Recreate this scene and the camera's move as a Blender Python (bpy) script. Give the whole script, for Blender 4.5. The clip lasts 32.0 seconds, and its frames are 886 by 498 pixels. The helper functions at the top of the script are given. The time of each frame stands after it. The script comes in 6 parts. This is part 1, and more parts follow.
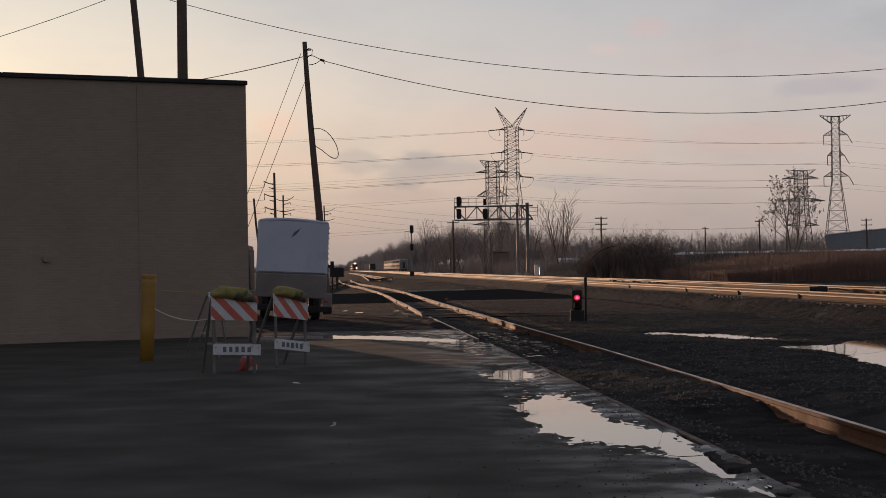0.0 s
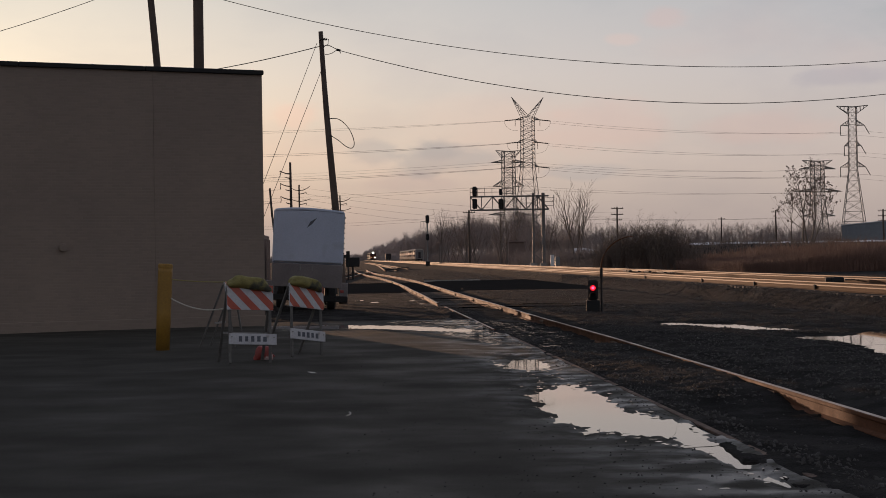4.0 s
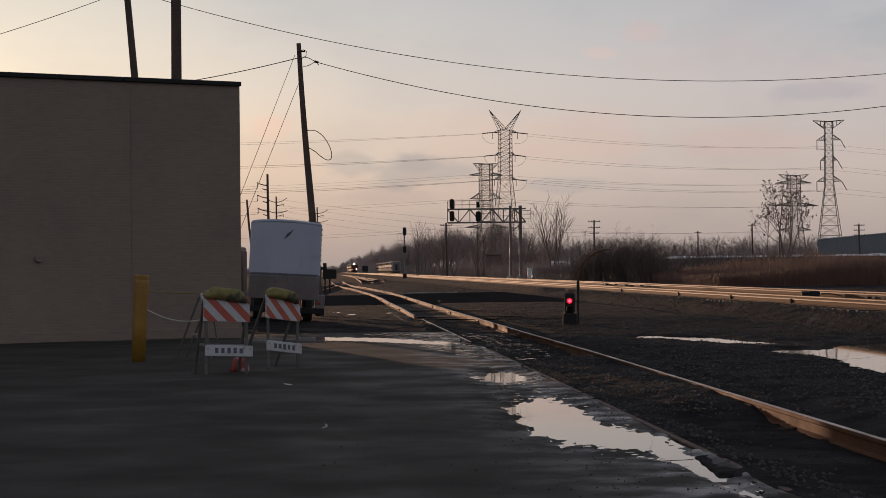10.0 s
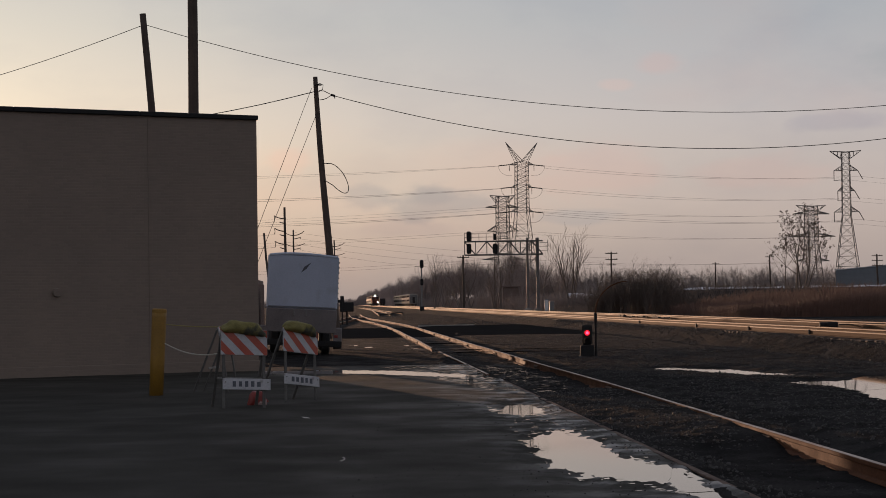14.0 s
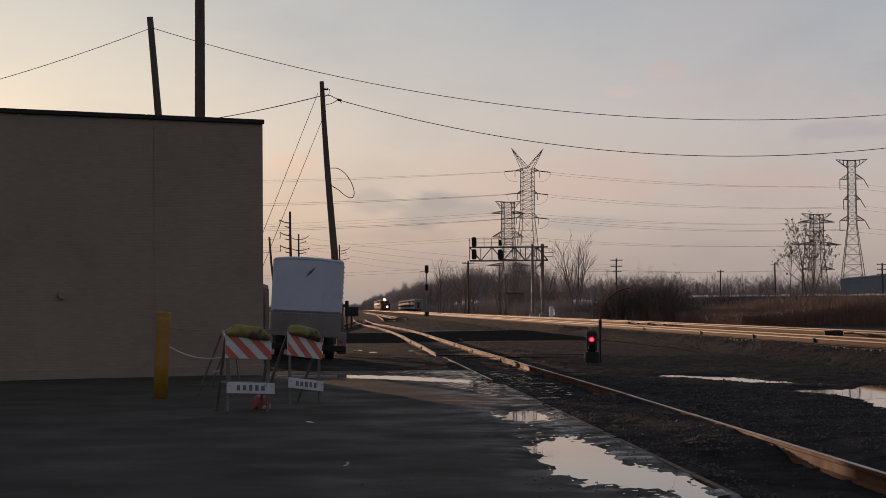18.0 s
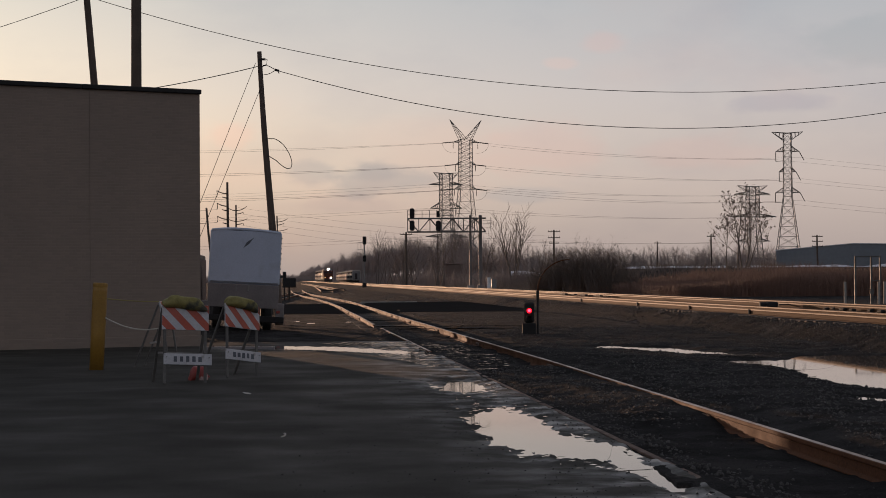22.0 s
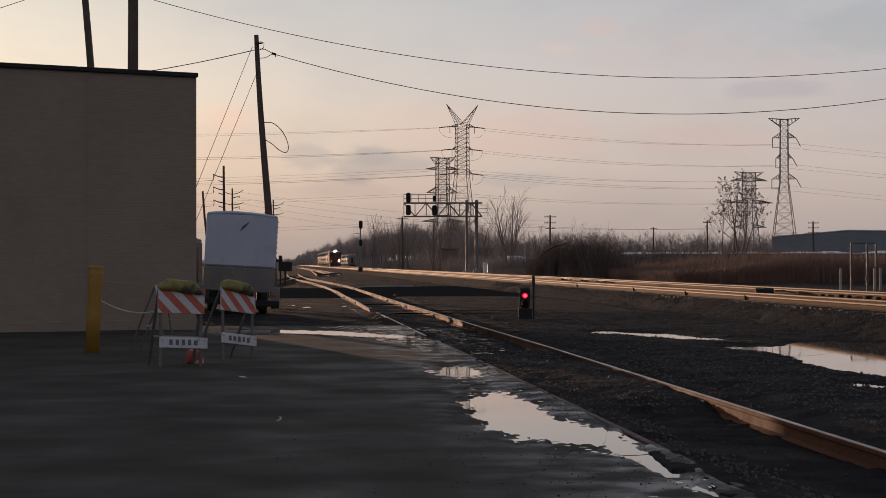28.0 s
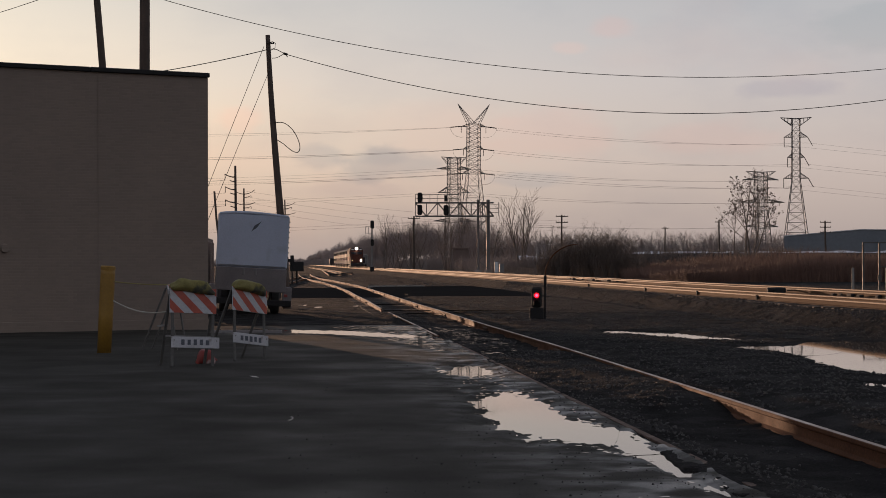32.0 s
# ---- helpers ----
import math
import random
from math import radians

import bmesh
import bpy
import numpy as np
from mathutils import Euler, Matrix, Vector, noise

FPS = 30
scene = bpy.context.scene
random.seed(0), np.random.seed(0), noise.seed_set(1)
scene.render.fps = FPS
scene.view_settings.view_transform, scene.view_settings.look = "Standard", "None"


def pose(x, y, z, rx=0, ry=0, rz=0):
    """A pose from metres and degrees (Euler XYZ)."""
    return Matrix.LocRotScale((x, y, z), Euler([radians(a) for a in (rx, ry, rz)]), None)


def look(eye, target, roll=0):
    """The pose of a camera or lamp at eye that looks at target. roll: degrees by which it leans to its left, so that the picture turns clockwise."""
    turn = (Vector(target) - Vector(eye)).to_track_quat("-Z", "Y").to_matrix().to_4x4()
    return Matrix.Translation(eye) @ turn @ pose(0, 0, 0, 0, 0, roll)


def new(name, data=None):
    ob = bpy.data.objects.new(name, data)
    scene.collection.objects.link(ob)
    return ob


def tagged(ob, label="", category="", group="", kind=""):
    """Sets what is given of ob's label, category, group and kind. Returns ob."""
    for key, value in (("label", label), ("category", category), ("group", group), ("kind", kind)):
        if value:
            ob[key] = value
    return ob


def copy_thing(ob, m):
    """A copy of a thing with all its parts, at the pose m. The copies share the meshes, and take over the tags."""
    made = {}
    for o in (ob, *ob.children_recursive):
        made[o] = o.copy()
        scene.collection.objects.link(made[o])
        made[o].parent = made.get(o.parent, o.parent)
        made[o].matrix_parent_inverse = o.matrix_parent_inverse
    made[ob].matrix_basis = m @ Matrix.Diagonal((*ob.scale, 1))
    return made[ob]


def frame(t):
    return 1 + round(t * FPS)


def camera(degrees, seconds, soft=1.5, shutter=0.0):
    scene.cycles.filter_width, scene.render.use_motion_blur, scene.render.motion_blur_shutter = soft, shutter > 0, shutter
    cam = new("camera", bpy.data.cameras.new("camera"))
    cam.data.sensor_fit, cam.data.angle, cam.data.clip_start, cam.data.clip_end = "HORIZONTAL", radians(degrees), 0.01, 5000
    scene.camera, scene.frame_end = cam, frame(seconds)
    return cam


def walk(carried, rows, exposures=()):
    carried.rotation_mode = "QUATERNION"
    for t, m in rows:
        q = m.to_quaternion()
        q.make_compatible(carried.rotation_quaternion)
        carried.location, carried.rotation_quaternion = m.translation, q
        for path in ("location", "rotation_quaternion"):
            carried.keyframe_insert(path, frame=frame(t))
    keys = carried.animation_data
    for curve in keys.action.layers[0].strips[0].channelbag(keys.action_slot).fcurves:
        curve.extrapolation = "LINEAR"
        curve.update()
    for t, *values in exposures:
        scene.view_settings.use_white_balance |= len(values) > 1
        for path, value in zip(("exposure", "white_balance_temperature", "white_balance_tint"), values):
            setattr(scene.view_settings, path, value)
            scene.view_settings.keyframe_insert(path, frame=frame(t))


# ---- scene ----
import itertools

EYE = (0.0, 0.0, 1.58)
cam = camera(27.55, 32.0, soft=0.85)
# seconds, then the turn of the camera held in the hand (Euler degrees)
PATH = [
    (0, 90.591, 1.000, 0.010), (0.5, 90.584, 1.064, 0.096), (1, 90.592, 1.135, 0.283), (1.5, 90.574, 1.169, 0.363),
    (2, 90.664, 1.153, 0.384), (2.5, 90.537, 1.091, 0.597), (4.5, 90.272, 0.826, 0.494), (5, 90.275, 0.714, 0.454),
    (5.5, 90.693, 0.624, 0.087), (6, 90.585, 0.643, 0.035), (6.5, 90.760, 0.568, 0.048), (7, 90.750, 0.582, 0.019),
    (7.5, 90.721, 0.524, 0.094), (8, 90.701, 0.557, 0.065), (8.5, 90.767, 0.594, 0.059), (9, 90.901, 0.592, -0.200),
    (9.5, 90.733, 0.668, -0.255), (10, 90.664, 0.638, -0.221), (10.5, 90.649, 0.719, -0.177), (11, 90.669, 0.765, -0.435),
    (11.5, 90.609, 0.718, -0.565), (12, 90.541, 0.545, -0.793), (12.5, 90.665, 0.421, -0.523), (13, 91.282, 0.562, 0.369),
    (13.5, 91.605, 0.859, 0.288), (15.5, 91.987, 1.031, 0.478), (16, 92.216, 0.853, 0.639), (16.5, 92.023, 0.698, 0.447),
    (17, 92.029, 0.448, 0.280), (17.5, 91.830, 0.503, 0.545), (18, 91.875, 0.436, 0.474), (18.5, 91.783, 0.539, 0.522),
    (19, 91.800, 0.632, 0.085), (19.5, 91.234, 0.408, -0.918), (20, 90.977, 0.385, -1.177), (20.5, 90.932, 0.257, -1.203),
    (21, 90.938, 0.295, -1.214), (21.5, 90.990, 0.266, -1.338), (22, 90.948, 0.384, -1.495), (22.5, 90.836, 0.376, -1.628),
    (23, 90.684, 0.408, -1.516), (23.5, 90.531, 0.426, -1.615), (24, 90.644, 0.313, -1.672), (24.5, 90.790, 0.277, -1.712),
    (25, 90.899, 0.300, -1.670), (25.5, 90.870, 0.271, -1.653), (27.5, 90.684, 0.082, -1.737), (28, 90.460, 0.102, -1.621),
    (28.5, 90.544, 0.094, -1.673), (29, 90.534, -0.033, -1.720), (29.5, 90.617, -0.055, -1.573), (30, 90.670, -0.018, -1.385),
    (30.5, 90.655, 0.072, -1.144), (31, 90.821, 0.083, -1.227), (31.5, 90.625, 0.145, -1.257), (32, 90.453, 0.153, -1.255),

]
walk(cam, [(t, pose(*EYE, rx, ry, rz)) for t, rx, ry, rz in PATH], exposures=[(0.0, 0.06), (12.0, 0.04), (13.0, -0.05), (15.5, -0.06), (18.5, -0.06), (20.0, 0.05), (32.0, 0.08)])

# ---- light: a low sun ahead, behind the building, and a hazy evening sky ----
SUN_AZ, SUN_EL = radians(-17.9), radians(2.45)
SUN_DIR = Vector((math.sin(SUN_AZ) * math.cos(SUN_EL), math.cos(SUN_AZ) * math.cos(SUN_EL), math.sin(SUN_EL)))
sun_data = bpy.data.lights.new("sun", "SUN")
sun_data.energy, sun_data.angle, sun_data.color = 3.3, radians(0.4), (1.0, 0.60, 0.38)
sun = new("sun", sun_data)
sun.matrix_world = look(SUN_DIR * 200, (0, 0, 0))


CLOUDS = [(-0.0068, 0.0548, 0.0375, 0.0131, 1.7, (0.79, 0.84, 0.90)),
          (-0.0108, 0.0592, 0.0188, 0.0069, 1.2, (0.90, 0.92, 0.95)),
          (-0.0450, 0.0586, 0.0194, 0.0094, 1.7, (0.84, 0.87, 0.92)),
          (0.0919, 0.1179, 0.0131, 0.0047, 1.5, (1.10, 1.0, 0.97)),
          (0.1133, 0.1292, 0.0172, 0.0075, 1.8, (1.08, 0.97, 0.95)),
          (0.2092, 0.0943, 0.0375, 0.0075, 1.6, (0.88, 0.89, 0.94)),
          (0.0781, 0.0705, 0.0469, 0.0194, 1.2, (1.05, 0.965, 0.955)),
          (0.0671, 0.0457, 0.0344, 0.0056, 1.5, (0.88, 0.92, 0.97)),
          (-0.0911, 0.0787, 0.0188, 0.0106, 1.6, (1.07, 0.97, 0.95)),
          (-0.0312, 0.0415, 0.0469, 0.0063, 1.5, (0.93, 0.93, 0.96)),
          (0.1670, 0.0694, 0.0469, 0.0125, 1.4, (1.04, 0.97, 0.96)),
          (0.2630, 0.1246, 0.0625, 0.0188, 1.5, (0.90, 0.93, 0.94))]


def make_world():
    world = bpy.data.worlds.new("evening_sky")
    scene.world = world
    world.use_nodes = True
    nt = world.node_tree
    nt.nodes.clear()
    out = nt.nodes.new("ShaderNodeOutputWorld")
    bg = nt.nodes.new("ShaderNodeBackground")
    bg.inputs["Strength"].default_value = 0.085
    sky = nt.nodes.new("ShaderNodeTexSky")
    sky.sky_type, sky.sun_disc = "NISHITA", False
    sky.sun_elevation, sky.sun_rotation = SUN_EL, SUN_AZ
    sky.air_density, sky.dust_density, sky.ozone_density = 1.0, 2.5, 1.5
    tc = nt.nodes.new("ShaderNodeTexCoord")
    # hazy evening air: pinkish low down, grey-blue above, dimmer overhead
    sep = nt.nodes.new("ShaderNodeSeparateXYZ")
    band = nt.nodes.new("ShaderNodeValToRGB")
    els = band.color_ramp.elements
    els[0].position, els[0].color = 0.0, (0.53, 0.44, 0.415, 1)
    els[1].position, els[1].color = 1.0, (0.27, 0.28, 0.29, 1)
    for at, c in ((0.055, (0.765, 0.635, 0.60)), (0.10, (0.75, 0.66, 0.62)), (0.155, (0.615, 0.605, 0.555)), (0.35, (0.41, 0.415, 0.415))):
        e = els.new(at)
        e.color = (*c, 1)
    up = nt.nodes.new("ShaderNodeVectorMath")
    up.operation = "SCALE"
    up.inputs["Scale"].default_value = 8.6
    haze = nt.nodes.new("ShaderNodeMix")
    haze.data_type = "RGBA"
    # the air is thickest along the horizon
    thick = nt.nodes.new("ShaderNodeMapRange")
    thick.inputs[1].default_value, thick.inputs[2].default_value = 0.0, 0.085
    thick.inputs[3].default_value, thick.inputs[4].default_value = 0.965, 0.845
    # flat soft clouds, stretched sideways
    mp = nt.nodes.new("ShaderNodeMapping")
    mp.inputs["Scale"].default_value = (1.0, 1.0, 2.2)
    n = nt.nodes.new("ShaderNodeTexNoise")
    n.inputs["Scale"].default_value, n.inputs["Detail"].default_value = 11.0, 6.0
    n.inputs["Roughness"].default_value = 0.55
    ramp = nt.nodes.new("ShaderNodeValToRGB")
    ramp.color_ramp.elements[0].position, ramp.color_ramp.elements[1].position = 0.48, 0.72
    cloud = nt.nodes.new("ShaderNodeMix")
    cloud.data_type = "RGBA"
    cloud.blend_type = "MULTIPLY"
    cloud.inputs[7].default_value = (0.92, 0.93, 0.955, 1)
    L = nt.links.new
    L(tc.outputs["Generated"], sep.inputs[0])
    L(sep.outputs[2], band.inputs[0])
    L(sep.outputs[2], thick.inputs[0])
    L(thick.outputs[0], haze.inputs[0])
    L(band.outputs[0], up.inputs[0])
    # water vapour whitens the glow round the sun
    pale = nt.nodes.new("ShaderNodeMix")
    pale.data_type, pale.blend_type = "RGBA", "MULTIPLY"
    pale.inputs[0].default_value = 1.0
    pale.inputs[7].default_value = (1.68, 2.64, 6.5, 1)
    L(sky.outputs[0], pale.inputs[6])
    L(pale.outputs[2], haze.inputs[6])
    L(up.outputs[0], haze.inputs[7])
    L(tc.outputs["Generated"], mp.inputs[0])
    L(mp.outputs[0], n.inputs["Vector"])
    L(n.outputs[0], ramp.inputs[0])
    L(ramp.outputs[0], cloud.inputs[0])
    L(haze.outputs[2], cloud.inputs[6])
    n2 = nt.nodes.new("ShaderNodeTexNoise")
    n2.inputs["Scale"].default_value, n2.inputs["Detail"].default_value = 6.5, 7.0
    ramp2 = nt.nodes.new("ShaderNodeValToRGB")
    ramp2.color_ramp.elements[0].position, ramp2.color_ramp.elements[1].position = 0.52, 0.70
    pink = nt.nodes.new("ShaderNodeMix")
    pink.data_type, pink.blend_type = "RGBA", "MULTIPLY"
    pink.inputs[7].default_value = (1.05, 0.98, 0.96, 1)
    L(mp.outputs[0], n2.inputs["Vector"])
    L(n2.outputs[0], ramp2.inputs[0])
    L(ramp2.outputs[0], pink.inputs[0])
    L(cloud.outputs[2], pink.inputs[6])
    # single clouds: direction, half-width, half-height, how ragged, tint
    sky_now = pink.outputs[2]
    edge = nt.nodes.new("ShaderNodeTexNoise")
    edge.inputs["Scale"].default_value, edge.inputs["Detail"].default_value = 34.0, 6.0
    L(mp.outputs[0], edge.inputs["Vector"])
    for px, pz, w, h, rag, tint in CLOUDS:
        sub, scl, ln = (nt.nodes.new("ShaderNodeVectorMath") for k in range(3))
        sub.operation, scl.operation, ln.operation = "SUBTRACT", "MULTIPLY", "LENGTH"
        sub.inputs[1].default_value = (px, 0, pz)
        scl.inputs[1].default_value = (1 / w, 0, 1 / h)
        add = nt.nodes.new("ShaderNodeMath")
        add.operation = "MULTIPLY_ADD"
        add.inputs[1].default_value = rag
        fall = nt.nodes.new("ShaderNodeMapRange")
        fall.interpolation_type = "SMOOTHSTEP"
        fall.inputs[1].default_value, fall.inputs[2].default_value = 1.0 + rag * 0.5, 0.35 + rag * 0.5
        tin = nt.nodes.new("ShaderNodeMix")
        tin.data_type, tin.blend_type = "RGBA", "MULTIPLY"
        tin.inputs[7].default_value = (*tint, 1)
        L(tc.outputs["Generated"], sub.inputs[0])
        L(sub.outputs[0], scl.inputs[0])
        L(scl.outputs[0], ln.inputs[0])
        L(edge.outputs[0], add.inputs[0])
        L(ln.outputs["Value"], add.inputs[2])
        L(add.outputs[0], fall.inputs[0])
        L(fall.outputs[0], tin.inputs[0])
        L(sky_now, tin.inputs[6])
        sky_now = tin.outputs[2]
    L(sky_now, bg.inputs[0])
    L(bg.outputs[0], out.inputs[0])


make_world()


# ---- materials ----
def mat(name, a, b=None, rough=0.8, metal=0.0, coarse=1.5, fine=30.0, bump=0.3, rough_var=0.15, spec=0.5, vary=0.0,
        stain=None, stain_scale=0.6, stain_at=0.58, dist=0.01):
    """Two-scale procedural surface: colour a to b by coarse and fine noise, a stain colour, bump and uneven gloss."""
    m = bpy.data.materials.new(name)
    m.use_nodes = True
    nt = m.node_tree
    L = nt.links.new
    p = nt.nodes["Principled BSDF"]
    b = b or tuple(c * 0.7 for c in a)
    tc = nt.nodes.new("ShaderNodeTexCoord")
    n1, n2 = nt.nodes.new("ShaderNodeTexNoise"), nt.nodes.new("ShaderNodeTexNoise")
    n1.inputs["Scale"].default_value, n1.inputs["Detail"].default_value = coarse, 5
    n2.inputs["Scale"].default_value, n2.inputs["Detail"].default_value = fine, 4
    for n in (n1, n2):
        L(tc.outputs["Object"], n.inputs["Vector"])
    mixn = nt.nodes.new("ShaderNodeMath")
    mixn.operation = "ADD"
    L(n1.outputs[0], mixn.inputs[0])
    L(n2.outputs[0], mixn.inputs[1])
    ramp = nt.nodes.new("ShaderNodeMapRange")
    ramp.inputs[1].default_value, ramp.inputs[2].default_value = 0.7, 1.3
    L(mixn.outputs[0], ramp.inputs[0])
    mc = nt.nodes.new("ShaderNodeMix")
    mc.data_type = "RGBA"
    mc.inputs[6].default_value, mc.inputs[7].default_value = (*a, 1), (*b, 1)
    L(ramp.outputs[0], mc.inputs[0])
    col = mc.outputs[2]
    if stain:
        n3 = nt.nodes.new("ShaderNodeTexNoise")
        n3.inputs["Scale"].default_value, n3.inputs["Detail"].default_value = stain_scale, 6
        L(tc.outputs["Object"], n3.inputs["Vector"])
        r3 = nt.nodes.new("ShaderNodeMapRange")
        r3.inputs[1].default_value, r3.inputs[2].default_value = stain_at, stain_at + 0.12
        L(n3.outputs[0], r3.inputs[0])
        m3 = nt.nodes.new("ShaderNodeMix")
        m3.data_type = "RGBA"
        m3.inputs[7].default_value = (*stain, 1)
        L(r3.outputs[0], m3.inputs[0])
        L(col, m3.inputs[6])
        col = m3.outputs[2]
    if vary:
        oi = nt.nodes.new("ShaderNodeObjectInfo")
        hv = nt.nodes.new("ShaderNodeHueSaturation")
        mr = nt.nodes.new("ShaderNodeMapRange")
        mr.inputs[3].default_value, mr.inputs[4].default_value = 1 - vary, 1 + vary
        L(oi.outputs["Random"], mr.inputs[0])
        L(mr.outputs[0], hv.inputs["Value"])
        L(col, hv.inputs["Color"])
        col = hv.outputs[0]
    L(col, p.inputs["Base Color"])
    rr = nt.nodes.new("ShaderNodeMapRange")
    rr.inputs[1].default_value, rr.inputs[2].default_value = 0.3, 0.7
    rr.inputs[3].default_value, rr.inputs[4].default_value = max(0.02, rough - rough_var), min(1, rough + rough_var)
    L(n1.outputs[0], rr.inputs[0])
    L(rr.outputs[0], p.inputs["Roughness"])
    p.inputs["Metallic"].default_value = metal
    p.inputs["Specular IOR Level"].default_value = spec
    if bump:
        bp = nt.nodes.new("ShaderNodeBump")
        bp.inputs["Strength"].default_value, bp.inputs["Distance"].default_value = bump, dist
        L(n2.outputs[0], bp.inputs["Height"])
        L(bp.outputs[0], p.inputs["Normal"])
    return m


def glow(name, color, strength):
    m = bpy.data.materials.new(name)
    m.use_nodes = True
    p = m.node_tree.nodes["Principled BSDF"]
    p.inputs["Base Color"].default_value = (*color, 1)
    p.inputs["Emission Color"].default_value = (*color, 1)
    p.inputs["Emission Strength"].default_value = strength
    return m


def brick_material():
    m = bpy.data.materials.new("brown_brick")
    m.use_nodes = True
    nt = m.node_tree
    L = nt.links.new
    p = nt.nodes["Principled BSDF"]
    tc = nt.nodes.new("ShaderNodeTexCoord")
    mp = nt.nodes.new("ShaderNodeMapping")
    mp.inputs["Rotation"].default_value = (radians(90), 0, 0)
    br = nt.nodes.new("ShaderNodeTexBrick")
    br.inputs["Color1"].default_value, br.inputs["Color2"].default_value = (0.262, 0.215, 0.178, 1), (0.238, 0.196, 0.163, 1)
    br.inputs["Mortar"].default_value = (0.254, 0.21, 0.177, 1)
    br.inputs["Scale"].default_value = 1.0
    br.inputs["Brick Width"].default_value, br.inputs["Row Height"].default_value = 0.205, 0.068
    br.inputs["Mortar Size"].default_value = 0.006
    n = nt.nodes.new("ShaderNodeTexNoise")
    n.inputs["Scale"].default_value, n.inputs["Detail"].default_value = 0.5, 6
    st = nt.nodes.new("ShaderNodeMix")
    st.data_type, st.blend_type = "RGBA", "MULTIPLY"
    rp = nt.nodes.new("ShaderNodeValToRGB")
    rp.color_ramp.elements[0].color, rp.color_ramp.elements[1].color = (0.72, 0.7, 0.7, 1), (1.1, 1.05, 1.0, 1)
    st.inputs[0].default_value = 1.0
    L(tc.outputs["Object"], mp.inputs[0])
    L(mp.outputs[0], br.inputs["Vector"])
    L(tc.outputs["Object"], n.inputs["Vector"])
    L(n.outputs[0], rp.inputs[0])
    L(br.outputs["Color"], st.inputs[6])
    L(rp.outputs[0], st.inputs[7])
    L(st.outputs[2], p.inputs["Base Color"])
    bp = nt.nodes.new("ShaderNodeBump")
    bp.inputs["Strength"].default_value, bp.inputs["Distance"].default_value = 0.5, 0.006
    bp.invert = True
    L(br.outputs["Fac"], bp.inputs["Height"])
    L(bp.outputs[0], p.inputs["Normal"])
    p.inputs["Roughness"].default_value = 0.9
    return m


BRICK = brick_material()
ASPHALT = mat("worn_asphalt", (0.066, 0.0615, 0.0525), (0.043, 0.0405, 0.0355), spec=0.03, rough=0.78, coarse=0.7, fine=70, bump=0.35,
              stain=(0.074, 0.0695, 0.061), stain_scale=0.3, stain_at=0.55, rough_var=0.2, dist=0.006)


def dampen(m):
    """Wet zone of the asphalt along the gutter: patches of smoother, glossier film among the puddles."""
    nt = m.node_tree
    L = nt.links.new
    p = nt.nodes["Principled BSDF"]
    tc = nt.nodes.new("ShaderNodeTexCoord")
    sep = nt.nodes.new("ShaderNodeSeparateXYZ")
    off = nt.nodes.new("ShaderNodeMath")
    off.operation, off.inputs[1].default_value = "MULTIPLY_ADD", 0.0631
    zone = nt.nodes.new("ShaderNodeMapRange")
    zone.inputs[1].default_value, zone.inputs[2].default_value = 1.2, 2.7
    n = nt.nodes.new("ShaderNodeTexNoise")
    n.inputs["Scale"].default_value, n.inputs["Detail"].default_value = 1.6, 7
    patch = nt.nodes.new("ShaderNodeMapRange")
    patch.inputs[1].default_value, patch.inputs[2].default_value = 0.42, 0.62
    wet = nt.nodes.new("ShaderNodeMath")
    wet.operation = "MULTIPLY"
    spec = nt.nodes.new("ShaderNodeMapRange")
    spec.inputs[3].default_value, spec.inputs[4].default_value = 0.03, 0.22
    rough = nt.nodes.new("ShaderNodeMix")
    rough.inputs[3].default_value = 0.34
    dry = p.inputs["Roughness"].links[0].from_socket
    L(tc.outputs["Object"], sep.inputs[0])
    L(tc.outputs["Object"], n.inputs["Vector"])
    L(sep.outputs[1], off.inputs[0])
    L(sep.outputs[0], off.inputs[2])
    L(off.outputs[0], zone.inputs[0])
    L(n.outputs[0], patch.inputs[0])
    L(zone.outputs[0], wet.inputs[0])
    L(patch.outputs[0], wet.inputs[1])
    L(wet.outputs[0], spec.inputs[0])
    L(wet.outputs[0], rough.inputs[0])
    L(dry, rough.inputs[2])
    L(rough.outputs[0], p.inputs["Roughness"])
    L(spec.outputs[0], p.inputs["Specular IOR Level"])


dampen(ASPHALT)
CINDER = mat("black_cinder", (0.029, 0.027, 0.0262), (0.014, 0.013, 0.0128), spec=0.02, rough=0.85, coarse=1.2, fine=34, bump=0.85,
             stain=(0.042, 0.039, 0.037), stain_scale=0.35, rough_var=0.2, dist=0.03)
STONE = mat("dark_ballast_stone", (0.088, 0.081, 0.077), (0.026, 0.0242, 0.0235), rough=0.7, spec=0.25, coarse=6, fine=60, bump=0.4)
BLACKSTRIP = mat("flat_black_strip", (0.029, 0.028, 0.0275), (0.022, 0.0212, 0.021), rough=0.95, coarse=0.4, fine=50, bump=0.4, spec=0.0)
CONCRETE = mat("weathered_concrete", (0.33, 0.31, 0.28), (0.22, 0.21, 0.19), rough=0.9, coarse=0.8, fine=40, bump=0.3,
               stain=(0.14, 0.13, 0.12), stain_scale=1.1)
RAIL = mat("rusty_rail_steel", (0.155, 0.070, 0.037), (0.072, 0.036, 0.022), rough=0.82, rough_var=0.1, spec=0.07, metal=0.0, coarse=2.0, fine=45, bump=0.3,
           stain=(0.09, 0.042, 0.024), stain_scale=1.4, stain_at=0.6, dist=0.003)
